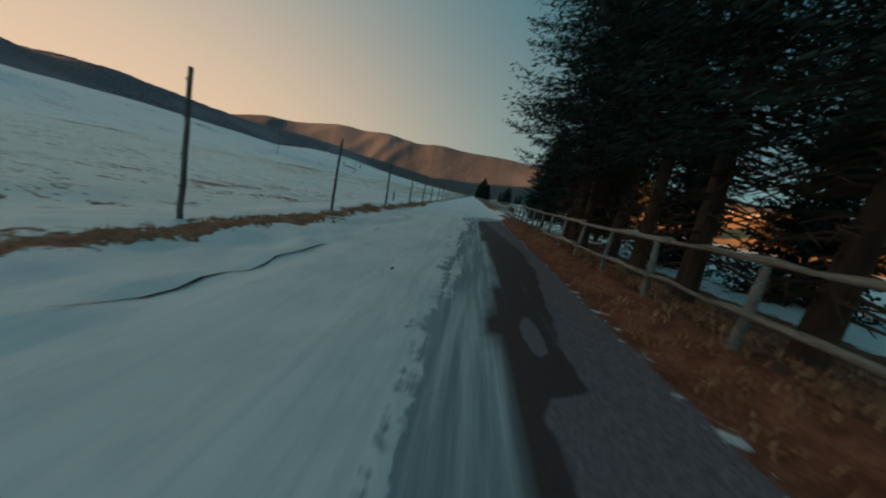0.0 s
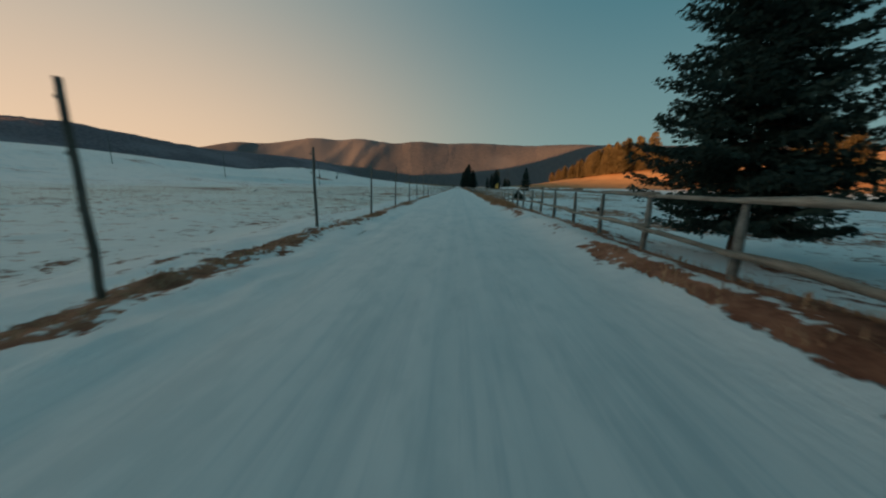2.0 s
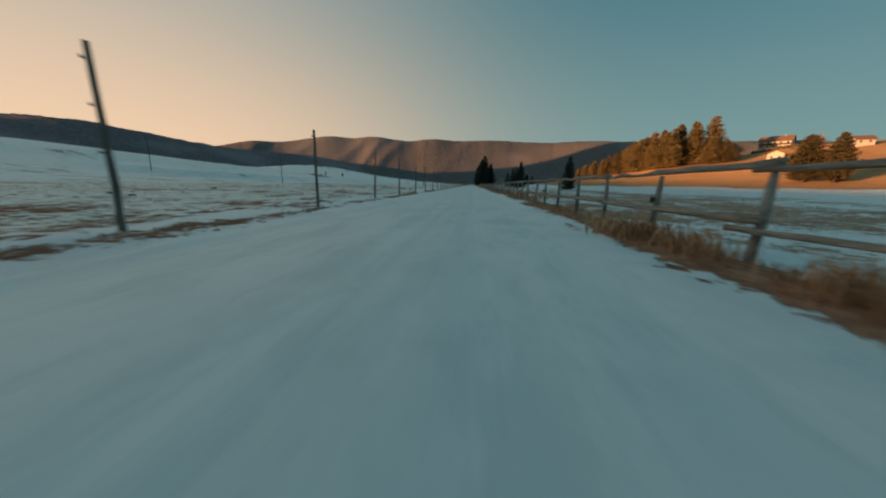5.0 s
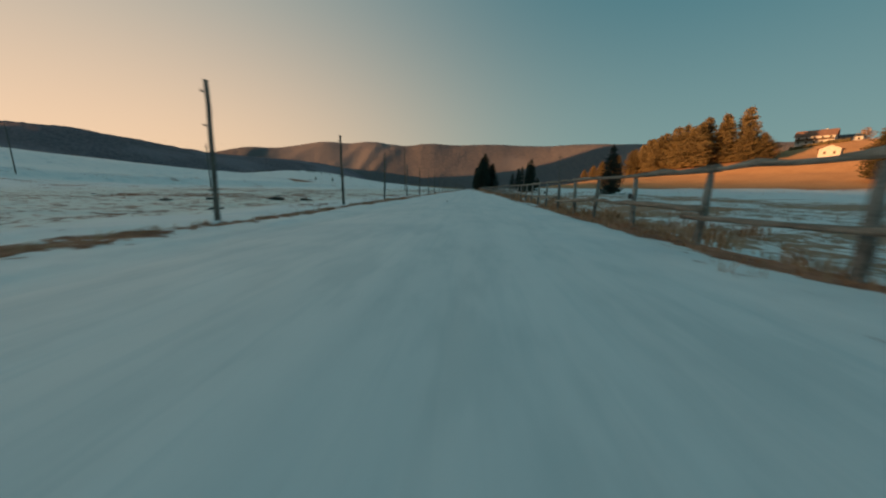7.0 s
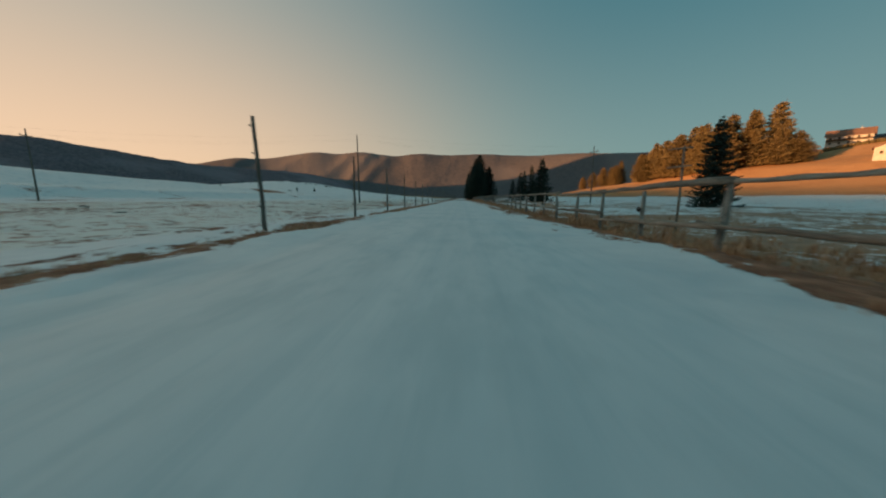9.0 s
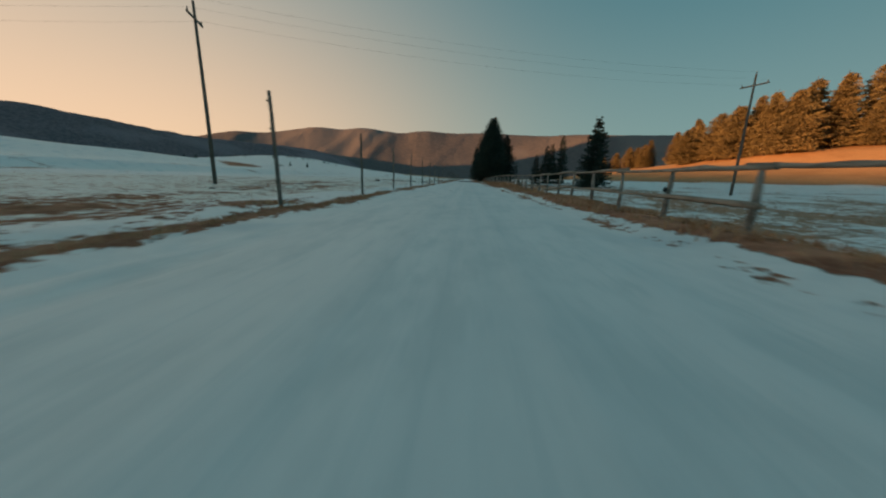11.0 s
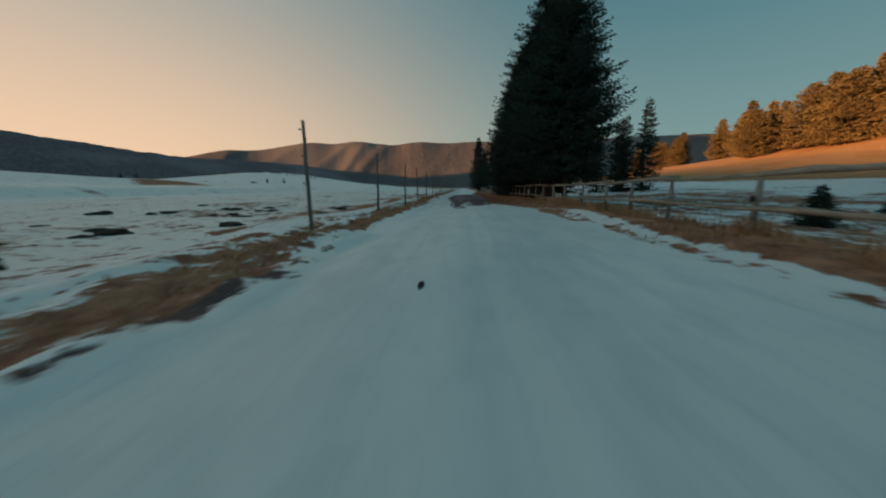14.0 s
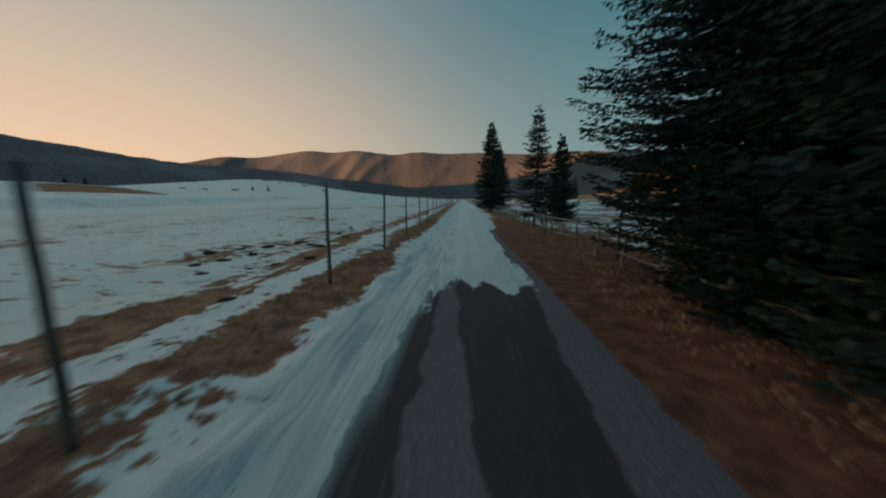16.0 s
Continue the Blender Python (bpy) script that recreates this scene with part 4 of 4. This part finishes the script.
def top_rail_z(y):
    return float(np.interp(y, (-20, -13, 0, 6, 16, 22, 33, 43, 78, 81, 87, 100, 113, 120, 126, 131, 160, 172, 177, 186, 199, 209, 217, 224, 230, 236), (1.31, 1.24, 1.28, 1.25, 1.31, 1.28, 1.08, 1.07, 0.98, 1.04, 0.92, 0.92, 0.86, 0.95, 1.0, 0.89, 0.96, 1.07, 1.02, 1.06, 1.20, 1.17, 1.10, 0.99, 0.93, 0.96)))


def low_rail_z(y):
    return float(np.interp(y, (-20, -15, -8, -4, 2, 8, 17, 25, 32, 36, 40, 79, 88, 97, 106, 114, 122, 130, 172, 180, 189, 199, 208, 227, 231), (0.74, 0.60, 0.62, 0.76, 0.52, 0.65, 0.70, 0.55, 0.44, 0.34, 0.45, 0.39, 0.34, 0.32, 0.22, 0.30, 0.36, 0.28, 0.50, 0.38, 0.44, 0.55, 0.51, 0.48, 0.34)))


FENCE_Y = [-26.0, -23.9, -21.75, -19.6, -17.5, -15.5, -13.35, -11.27, -9.05, -6.95, -4.8, -2.6, -0.5, 1.55, 3.7, 5.95, 8.2, 10.4, 12.55, 15.0, 17.3, 19.45, 21.9, 24.1, 26.4, 28.8, 31.1, 33.4, 36.05, 38.0, 40.28, 42.8, 45.2]
FENCE_Y += [47.5 + 2.33 * k for k in range(13)]
FENCE_Y += [77.7, 80.0, 82.05, 84.1, 86.5, 88.65, 90.9, 93.1, 95.5, 97.45, 99.75, 102.05, 104.1, 106.3, 108.55, 111.0, 113.1, 115.3, 117.6, 119.7, 121.8, 123.9, 126.25, 128.6, 130.9, 133.1, 135.5, 137.9, 140.1]
FENCE_Y += [142.4 + 2.27 * k for k in range(11)]
FENCE_Y += [167.35, 169.55, 171.87, 174.0, 176.4, 178.5, 180.75, 183.1, 185.4, 187.65, 189.75, 192.1, 194.5, 196.65, 198.87, 201.1, 203.4, 205.65, 207.75, 210.05, 212.5, 214.3, 216.5, 218.74, 221.2, 223.1, 224.95, 227.2, 229.65, 231.75, 234.0]
FENCE_Y += [236.2 + 2.2 * k for k in range(43)]


def rail_fence():
    r = random.Random(9)
    root = tagged(new("rail_fence"), "weathered grey split-rail wooden fence with leaning posts along the meadow", "fence")
    posts = []
    for k in range(4):
        # hewn posts, a little bent, with a flattened side and a worn head
        bm = bmesh.new()
        bend = [(r.uniform(-0.012, 0.012), r.uniform(-0.012, 0.012)) for _ in range(6)]
        thick = r.uniform(0.055, 0.072)
        tube(bm, [(bend[j][0], bend[j][1], -0.35 + 1.35 * j / 5) for j in range(6)], [thick * (1.08 - 0.05 * j + r.uniform(-0.04, 0.04)) for j in range(5)] + [thick * 0.62], 9)
        for v in bm.verts:
            v.co.x = max(v.co.x, -thick * 0.72)
        me = bpy.data.meshes.new("post")
        bm.to_mesh(me)
        bm.free()
        me.materials.append(OLD_WOOD)
        me.shade_smooth()
        posts.append(me)
    rails = []
    for k in range(5):
        # split poles: crooked, knotty, tapering to one end
        bm = bmesh.new()
        tube(bm, [(r.uniform(-0.028, 0.028), 5.0 * j / 10, r.uniform(-0.032, 0.032)) for j in range(11)], [0.066 - 0.022 * j / 10 + r.uniform(-0.006, 0.008) for j in range(11)], 8)
        for v in bm.verts:
            v.co.z = max(v.co.z, -0.038)
        me = bpy.data.meshes.new("rail")
        bm.to_mesh(me)
        bm.free()
        me.materials.append(RAIL_WOOD)
        me.shade_smooth()
        rails.append(me)
    bm = bmesh.new()
    bmesh.ops.create_uvsphere(bm, u_segments=10, v_segments=7, radius=0.05, matrix=Matrix.Translation((-0.11, -0.03, 0.0)) @ Matrix.Diagonal((0.8, 1, 1.25, 1)))
    tube(bm, [(-0.05, -0.02, 0.0), (-0.12, -0.03, 0.0)], [0.018, 0.018], 6)
    knob = mesh_object("insulator", bm, IRON, None, "black plastic fence insulator", True)
    for i, y in enumerate(FENCE_Y):
        x = fence_x(y)
        z0 = height(x, y)
        m = Matrix.Translation((x, y, z0)) @ Euler((radians(r.uniform(-3, 3)), radians(r.uniform(-1, 4)), 0)).to_matrix().to_4x4() @ Matrix.Diagonal((1, 1, top_rail_z(y) - z0, 1))
        ob = new("post", posts[i % 4])
        ob.parent, ob.matrix_local = root, m
        if i % 4 == 1:
            clip = new("insulator", knob.data) if knob.parent else knob
            clip.parent = ob
            clip.matrix_local = Matrix.Translation((0, 0, 0.62)) @ Matrix.Diagonal((1, 1, 1 / (top_rail_z(y) - z0), 1))
    for i in range(0, len(FENCE_Y) - 2, 2):
        a, b = FENCE_Y[i], FENCE_Y[i + 2]
        for low in (False, True):
            if low and r.random() < 0.05:
                continue
            at = low_rail_z if low else top_rail_z
            off = -0.12 if low else 0.0
            lift = 0.0 if low else 0.045
            za, zb = at(a) + lift + r.uniform(-0.02, 0.035), at(b) + lift + r.uniform(-0.035, 0.02)
            if low and r.random() < 0.2:
                zb -= 0.14
            p = Vector((fence_x(a) + off, a - r.uniform(0.10, 0.35), za))
            q = Vector((fence_x(b) + off, b + r.uniform(0.10, 0.35), zb))
            d = q - p
            m = Matrix.Translation(p) @ d.to_track_quat("Y", "Z").to_matrix().to_4x4() @ Matrix.Diagonal((r.uniform(0.85, 1.12), d.length / 5.0, r.uniform(0.85, 1.12), 1))
            ob = new("rail", rails[r.randrange(5)])
            ob.parent, ob.matrix_local = root, m
    return root


rail_fence()


# ---- power line across the valley ----
def power_pole(x, y, tall):
    root = tagged(new("power_pole"), "slender wooden power pole with a cross-arm standing in the meadow", "utility pole", "power line poles")
    bm = bmesh.new()
    tube(bm, [(0, 0, -0.6), (0.03, 0, tall * 0.4), (0, 0.02, tall)], [0.15, 0.13, 0.085], 10)
    part("shaft", bm, POLE_WOOD, root, smooth=True)
    bm = bmesh.new()
    box(bm, -0.06, 0.06, -1.25, 1.25, tall - 1.15, tall - 1.02, 0.015)
    arm = part("cross_arm", bm, POLE_WOOD, root)
    for s in (-1.12, 0.0, 1.12):
        bm = bmesh.new()
        z = tall - 1.02 if s else tall
        tube(bm, [(0, s, z - 0.02), (0, s, z + 0.10), (0, s, z + 0.22)], [0.02, 0.055, 0.04], 8)
        part("insulator", bm, PORCELAIN, root if not s else arm)
    root.location = (x, y, height(x, y))
    root.rotation_euler = (0, 0, math.atan2(18, 47))
    return root


line = [(-165.0, 152.0), (-116.4, 160.7), (-74.5, 174.1), (-18.9, 181.0), (29.1, 195.3), (78.0, 213.0)]
TALL = 12.2
for x, y in line[:-1]:
    power_pole(x, y, TALL)
bm = bmesh.new()
for (xa, ya), (xb, yb) in zip(line, line[1:-1]):
    for s, dz in ((-1.12, -0.8), (0, 0.22), (1.12, -0.8)):
        dx, dy = -0.357 * s, 0.934 * s
        a = Vector((xa + dx, ya + dy, height(xa, ya) + TALL + dz))
        b = Vector((xb + dx, yb + dy, height(xb, yb) + TALL + dz))
        pts = [a.lerp(b, k / 10) - Vector((0, 0, 0.9 * 4 * (k / 10) * (1 - k / 10))) for k in range(11)]
        tube(bm, pts, [0.004] * 11, 4, False)
tagged(mesh_object("power_cables", bm, IRON), "thin dark overhead cables between the power poles", "cable")


# ---- houses on the hill ----
def house(x, y, wide, deep, wall, roof, turn, label, storeys=2, name="house", cover=SLATE):
    root = tagged(new(name), label, "house")
    root.location, root.rotation_euler = (x, y, height(x, y)), (0, 0, turn)
    w, d = wide / 2, deep / 2
    bm = bmesh.new()
    box(bm, -w, w, -d, d, -3.5, wall)
    vs = [bm.verts.new(p) for p in ((-w, -d, wall), (-w, d, wall), (-w, 0, wall + roof), (w, -d, wall), (w, d, wall), (w, 0, wall + roof))]
    bm.faces.new((vs[0], vs[2], vs[1]))
    bm.faces.new((vs[3], vs[4], vs[5]))
    part("wall", bm, LIME, root)
    for s in (-1, 1):
        bm = bmesh.new()
        over = 0.8
        run = math.hypot(d, roof)
        slope = roof / d
        p = [(-w - over, s * (d + over), wall - slope * over), (w + over, s * (d + over), wall - slope * over), (w + over, 0, wall + roof), (-w - over, 0, wall + roof)]
        lowv = [bm.verts.new((a, b, c + 0.04)) for a, b, c in p]
        upv = [bm.verts.new((a, b, c + 0.30)) for a, b, c in p]
        bm.faces.new(lowv)
        bm.faces.new(upv)
        for k in range(4):
            bm.faces.new((lowv[k], lowv[(k + 1) % 4], upv[(k + 1) % 4], upv[k]))
        bmesh.ops.recalc_face_normals(bm, faces=bm.faces)
        part("roof", bm, cover, root)
    for f in range(storeys):
        count = max(2, int(wide / 3.2))
        for k in range(count):
            cx = -w + wide * (k + 0.5) / count
            bm = bmesh.new()
            zc = wall * (f + 0.55) / storeys
            box(bm, cx - 0.55, cx + 0.55, -d - 0.06, -d + 0.04, zc - 0.65, zc + 0.65)
            win = part("window", bm, TIMBER, root)
            bm = bmesh.new()
            box(bm, cx - 0.45, cx + 0.45, -d - 0.09, -d - 0.062, zc - 0.55, zc + 0.55)
            part("pane", bm, GLASS, win)
        for s in (-1, 1):
            bm = bmesh.new()
            zc = wall * (f + 0.55) / storeys
            box(bm, -w - 0.06, -w + 0.04, s * d * 0.45 - 0.5, s * d * 0.45 + 0.5, zc - 0.65, zc + 0.65)
            part("window", bm, TIMBER, root)
    if storeys > 1:
        bm = bmesh.new()
        box(bm, w * 0.4, w * 0.4 + 0.9, d * 0.2, d * 0.2 + 0.9, wall + roof * 0.5, wall + roof + 1.0, 0.05)
        part("chimney", bm, LIME, root)
        bm = bmesh.new()
        box(bm, -w + 0.4, w - 0.4, -d - 1.3, -d - 0.07, wall * 0.5 - 0.1, wall * 0.5 + 0.05)
        box(bm, -w + 0.4, w - 0.4, -d - 1.3, -d - 1.22, wall * 0.5 + 0.06, wall * 0.5 + 1.0)
        part("balcony", bm, TIMBER, root)
    return root


house(247.0, 349.0, 19.0, 12.0, 6.2, 4.0, radians(-50), "large white plastered farmhouse with a broad brown roof on the hill")
house(268.0, 350.5, 15.0, 9.0, 3.6, 1.8, radians(-42), "low white outbuilding with a dark grey roof beside the farmhouse", 1, cover=DARK_ROOF)
house(199.0, 288.0, 10.0, 8.0, 5.0, 1.9, radians(40), "small white gabled barn on the sunny meadow", 1, "barn")
house(261.0, 302.0, 9.0, 8.0, 3.4, 2.4, radians(-20), "low white house with a brown roof behind the hilltop", 1)


def hedge(xa, ya, xb, yb, tall):
    """A long low row of dark lumps with an uneven outline."""
    r = np.random.default_rng(61)
    bm = bmesh.new()
    n = 26
    for k in range(n):
        f = k / (n - 1)
        x, y = xa + (xb - xa) * f + r.normal(0, 0.3), ya + (yb - ya) * f + r.normal(0, 0.3)
        m = Matrix.Translation((x, y, height(x, y) + 0.35 * tall)) @ Matrix.Diagonal((1.3 * r.uniform(0.8, 1.2), 1.1, tall * r.uniform(0.5, 0.72), 1))
        ball = bmesh.ops.create_icosphere(bm, subdivisions=2, radius=1.0, matrix=m)
        for v in ball["verts"]:
            v.co += Vector(r.normal(0, 0.09, 3))
    return tagged(mesh_object("hedge", bm, DUSKY), "long low band of dark lumps on the slope below the farmhouse", "hedge")


hedge(222.0, 338.0, 247.0, 328.0, 2.3)


# ---- signs and posts near the road ----
def warning_board():
    root = tagged(new("yellow_sign"), "yellow board with rows of dark lettering above the rail fence", "sign")
    bm = bmesh.new()
    tube(bm, [(0.03, 0.03, -0.3), (0.03, 0.03, 1.0), (0.02, 0.03, 1.95)], [0.026, 0.025, 0.022], 8)
    part("post", bm, POLE_WOOD, root)
    bm = bmesh.new()
    box(bm, -0.02, 0.52, -0.012, 0.0, 1.46, 1.96, 0.004)
    board = part("board", bm, YELLOW, root, "yellow board")
    for z, x0, x1, tall in ((1.88, 0.05, 0.44, 0.035), (1.80, 0.03, 0.47, 0.03), (1.72, 0.06, 0.40, 0.03), (1.64, 0.04, 0.46, 0.035), (1.55, 0.08, 0.36, 0.025)):
        bm = bmesh.new()
        box(bm, x0, x1, -0.017, -0.0135, z - tall / 2, z + tall / 2)
        part("lettering", bm, OCHRE, board, "dark lettering bar")
    x, y = 4.50, 40.52
    root.location, root.rotation_euler = (x, y, height(x, y)), (0, radians(4), math.atan2(-0.48, 0.24))


def stake(x, y, tall, lean, label):
    root = tagged(new("fence_stake"), label, "post")
    bm = bmesh.new()
    tube(bm, [(0, 0, -0.3), (lean * 0.5, 0, tall * 0.5), (lean, 0, tall)], [0.055, 0.05, 0.042], 8)
    part("shaft", bm, POLE_WOOD, root, smooth=True)
    root.location = (x, y, height(x, y))


def fallen_branch(x, y):
    """A bent, broken spruce bough stuck in the snow, with a few tufts of needles left on it."""
    r = random.Random(77)
    root = tagged(new("fallen_branch"), "broken bent spruce bough stuck in the snow behind the fence", "branch")
    bm = bmesh.new()
    arc = [Vector((-0.25 + 0.55 * math.sin(k / 8 * 1.5), -0.5 * k / 8, 1.15 * math.sin(k / 8 * 2.9))) for k in range(9)]
    tube(bm, arc, [0.024 - 0.002 * k for k in range(9)], 6)
    for k in range(14):
        p = arc[r.randrange(2, 9)]
        tube(bm, [p, p + Vector((r.uniform(-0.25, 0.25), r.uniform(-0.25, 0.25), r.uniform(-0.3, 0.12)))], [0.007, 0.003], 4, False)
    part("stem", bm, BARK, root)
    for cx, cy, cz, size in ((-0.75, 0.0, 0.22, 0.34), (-0.45, -0.15, 0.12, 0.22), (0.32, -0.5, 0.25, 0.20)):
        bm = bmesh.new()
        for _ in range(150):
            d = Vector((r.gauss(0, 1), r.gauss(0, 1), r.gauss(0, 0.7))).normalized()
            b0 = Vector((cx, cy, cz)) + d * size * r.uniform(0.1, 0.6)
            e = b0 + (d + Vector((0, 0, r.uniform(-0.4, 0.4)))) * size * 0.5
            w = d.orthogonal().normalized() * 0.012
            bm.faces.new([bm.verts.new(q) for q in (b0 - w, b0 + w, e)])
        part("needle_tuft", bm, NEEDLES, root)
    root.location = (x, y, height(x, y))


def armed_post(x, y):
    root = tagged(new("armed_post"), "weathered wooden post with two short cross-arms in the field", "post")
    bm = bmesh.new()
    tube(bm, [(0, 0, -0.3), (0.02, 0, 1.4), (0, 0.01, 2.95)], [0.045, 0.04, 0.032], 8)
    part("shaft", bm, RAIL_WOOD, root, smooth=True)
    for z in (2.86, 2.25):
        bm = bmesh.new()
        tube(bm, [(-0.52, -0.02, z - 0.05), (0.0, -0.06, z), (0.26, -0.05, z + 0.03)], [0.024, 0.028, 0.022], 7)
        part("cross_arm", bm, RAIL_WOOD, root, smooth=True)
    root.location = (x, y, height(x, y))


warning_board()
armed_post(8.0, 132.7)
fallen_branch(9.3, 48.6)
stake(-5.3, -0.9, 0.62, -0.05, "short dark wooden stake standing in snow behind the poles")
stake(5.36, 1.44, 1.55, 0.05, "tall dark stake behind the rail fence")
stake(5.6, 262.8, 2.2, 0.02, "tall dark stake beside the rail fence")
stake(5.0, 272.0, 1.6, 0.02, "dark stake beside the rail fence")


# ---- molehills and clods ----
def molehill(seed):
    r = np.random.default_rng(seed)
    bm = bmesh.new()
    bmesh.ops.create_icosphere(bm, subdivisions=3, radius=1.0)
    for v in bm.verts:
        k = 1 + 0.5 * (noise.noise(v.co * 1.7 + Vector((seed, 0, 0)))) + 0.15 * noise.noise(v.co * 5)
        v.co = Vector((v.co.x * k, v.co.y * k, max(-0.2, v.co.z) * 0.42 * k))
    ob = mesh_object("molehill", bm, EARTH, smooth=True)
    return tagged(ob, "low dark molehill of bare earth in the snow", "molehill", "molehills in the meadow")


hills = [molehill(k) for k in range(3)]
r = random.Random(31)
spots = [(-9.4, 104.2, 0.30), (-10.8, 103.5, 0.40), (-13.5, 102.0, 0.32), (-11.5, 186.0, 0.20), (-14, 184.5, 0.22), (-17, 184.6, 0.22), (-7.0, 196.5, 0.22)]
for _ in range(44):
    spots.append((-6.5 - 14 * r.random() ** 1.2, r.uniform(212, 236), r.uniform(0.18, 0.38)))
for _ in range(26):
    spots.append((-6.0 - 7 * r.random(), r.uniform(256, 276), r.uniform(0.12, 0.28)))
for _ in range(30):
    spots.append((-6.5 - 30 * r.random(), r.uniform(30, 190), r.uniform(0.14, 0.34)))
for i, (x, y, size) in enumerate(spots):
    m = Matrix.Translation((x, y, height(x, y) - 0.01)) @ Euler((0, 0, r.uniform(0, 6))).to_matrix().to_4x4()
    ob = hills[i] if i < 3 else copy_thing(hills[i % 3], m)
    ob.matrix_basis = m
    ob.scale = (size * r.uniform(0.9, 1.5), size, size * r.uniform(0.6, 1.0))
# clods lying on the road snow; the last five stand in for dark footprints
for x, y, size in ((-0.745, 176.56, 0.055), (-1.0, 215.6, 0.06), (-0.55, 100.5, 0.05), (-0.9, -18.5, 0.04), (-1.34, 263.2, 0.06), (-1.50, 265.0, 0.06), (-1.46, 268.8, 0.07), (-1.58, 274.9, 0.07), (-1.40, 271.6, 0.06)):
    bm = bmesh.new()
    bmesh.ops.create_icosphere(bm, subdivisions=2, radius=size)
    for v in bm.verts:
        v.co *= 1 + 0.4 * noise.noise(v.co * 9)
        v.co.z *= 0.35
        v.co.x *= 0.55
        v.co.y *= 2.2
    ob = tagged(mesh_object("dark_road_mark", bm, EARTH), "flat dark mark on the snowy road, for clods of earth and footprints", "clod", "clods on the road")
    ob.location = (x, y, height(x, y) + 0.01)


# ---- cracks where the asphalt shows through the snow ----
def crack(points, wide, label):
    bm = bmesh.new()
    r = random.Random(len(points))
    a, b = [], []
    for i, (x, y) in enumerate(points):
        w = wide * (0.25 if i in (0, len(points) - 1) else r.uniform(0.6, 1.3))
        a.append(bm.verts.new((x - w, y, height(x, y) + 0.012)))
        b.append(bm.verts.new((x + w, y, height(x, y) + 0.012)))
    for i in range(len(points) - 1):
        bm.faces.new((a[i], b[i], b[i + 1], a[i + 1]))
    bmesh.ops.solidify(bm, geom=bm.faces, thickness=0.01)
    return tagged(mesh_object("snow_crack", bm, EARTH), label, "crack", "melt lines in the road snow")


for xa, ya, xb, yb in ((-2.62, -21.7, -2.40, -17.5), (-2.35, -15.0, -2.35, -14.3), (-2.72, 10.5, -2.63, 11.2)):
    k = 14
    crack([(xa + (xb - xa) * i / (k - 1) + 0.02 * math.sin(i * 1.7 + ya), ya + (yb - ya) * i / (k - 1)) for i in range(k)], 0.016, "thin dark melt line in the packed road snow")


# ---- dry grass ----
def grass_strip(name, label, spots_xy, tall, blades, seed, spread):
    """Tufts of blades at many spots, one joined mesh."""
    r = np.random.default_rng(seed)
    n = len(spots_xy) * blades
    cx = np.repeat(spots_xy[:, 0], blades) + r.normal(0, spread, n)
    cy = np.repeat(spots_xy[:, 1], blades) + r.normal(0, spread * 1.3, n)
    cz = land(cx, cy) - 0.01
    a, lean, ln = r.uniform(0, math.tau, n), r.uniform(0.15, 1.1, n), tall * r.uniform(0.45, 1.25, n)
    w = 0.006 + 0.005 * r.random(n)
    dx, dy = np.cos(a), np.sin(a)
    base = np.stack([cx, cy, cz], 1)
    side = np.stack([-dy, dx, 0 * a], 1) * w[:, None]
    mid = base + np.stack([dx * lean * ln * 0.35, dy * lean * ln * 0.35, ln * 0.55], 1)
    tip = base + np.stack([dx * lean * ln, dy * lean * ln, ln * (1.0 - 0.42 * lean)], 1)
    v = np.stack([base - side, base + side, mid + side * 0.8, mid - side * 0.8, tip], 1).reshape(-1, 3)
    o = np.arange(n)[:, None] * 5
    f = np.concatenate([o + np.array([[0, 1, 2]]), o + np.array([[0, 2, 3]]), o + np.array([[3, 2, 4]])])
    return tagged(new(name, raw_mesh(name, v, f, STRAW)), label, "grass", kind="stuff")


def bare_spots(count, x0, x1, y0, y1, seed, limit=-0.10):
    r = np.random.default_rng(seed)
    x, y = r.uniform(x0, x1, count), r.uniform(y0, y1, count)
    keep = snow_cover(x, y) < limit
    keep &= ~((x > -3.0) & (x < right_edge(y) + 0.15))
    return np.stack([x[keep], y[keep]], 1)


grass_strip("verge_grass", "flattened dry brown grass in the snow at the pole line", bare_spots(15000, -5.2, -3.1, -26, 285, 1), 0.11, 7, 2, 0.08)
grass_strip("fence_grass", "tan dry grass tufts along the fence", bare_spots(15000, 2.4, 7.5, -26, 285, 3), 0.15, 8, 4, 0.09)
grass_strip("meadow_grass", "dry grass poking through thin snow in the meadow", bare_spots(12000, -14, -5.0, 20, 285, 5), 0.10, 6, 6, 0.10)
grass_strip("field_grass", "brown dry grass in the field behind the fence", bare_spots(9000, 7.5, 18, 30, 260, 7), 0.14, 6, 8, 0.12)
tussock_r = np.random.default_rng(12)
tussocks = np.stack([np.concatenate([3.95 + tussock_r.normal(0, 0.34, 130), tussock_r.uniform(3.7, 6.6, 130), tussock_r.uniform(4.2, 8.0, 90)]), np.concatenate([tussock_r.uniform(24, 58, 130), tussock_r.uniform(185, 232, 130), tussock_r.uniform(80, 150, 90)])], 1)
grass_strip("grass_tussocks", "tall tan grass tussocks beside the fence posts", tussocks, 0.42, 70, 13, 0.17)
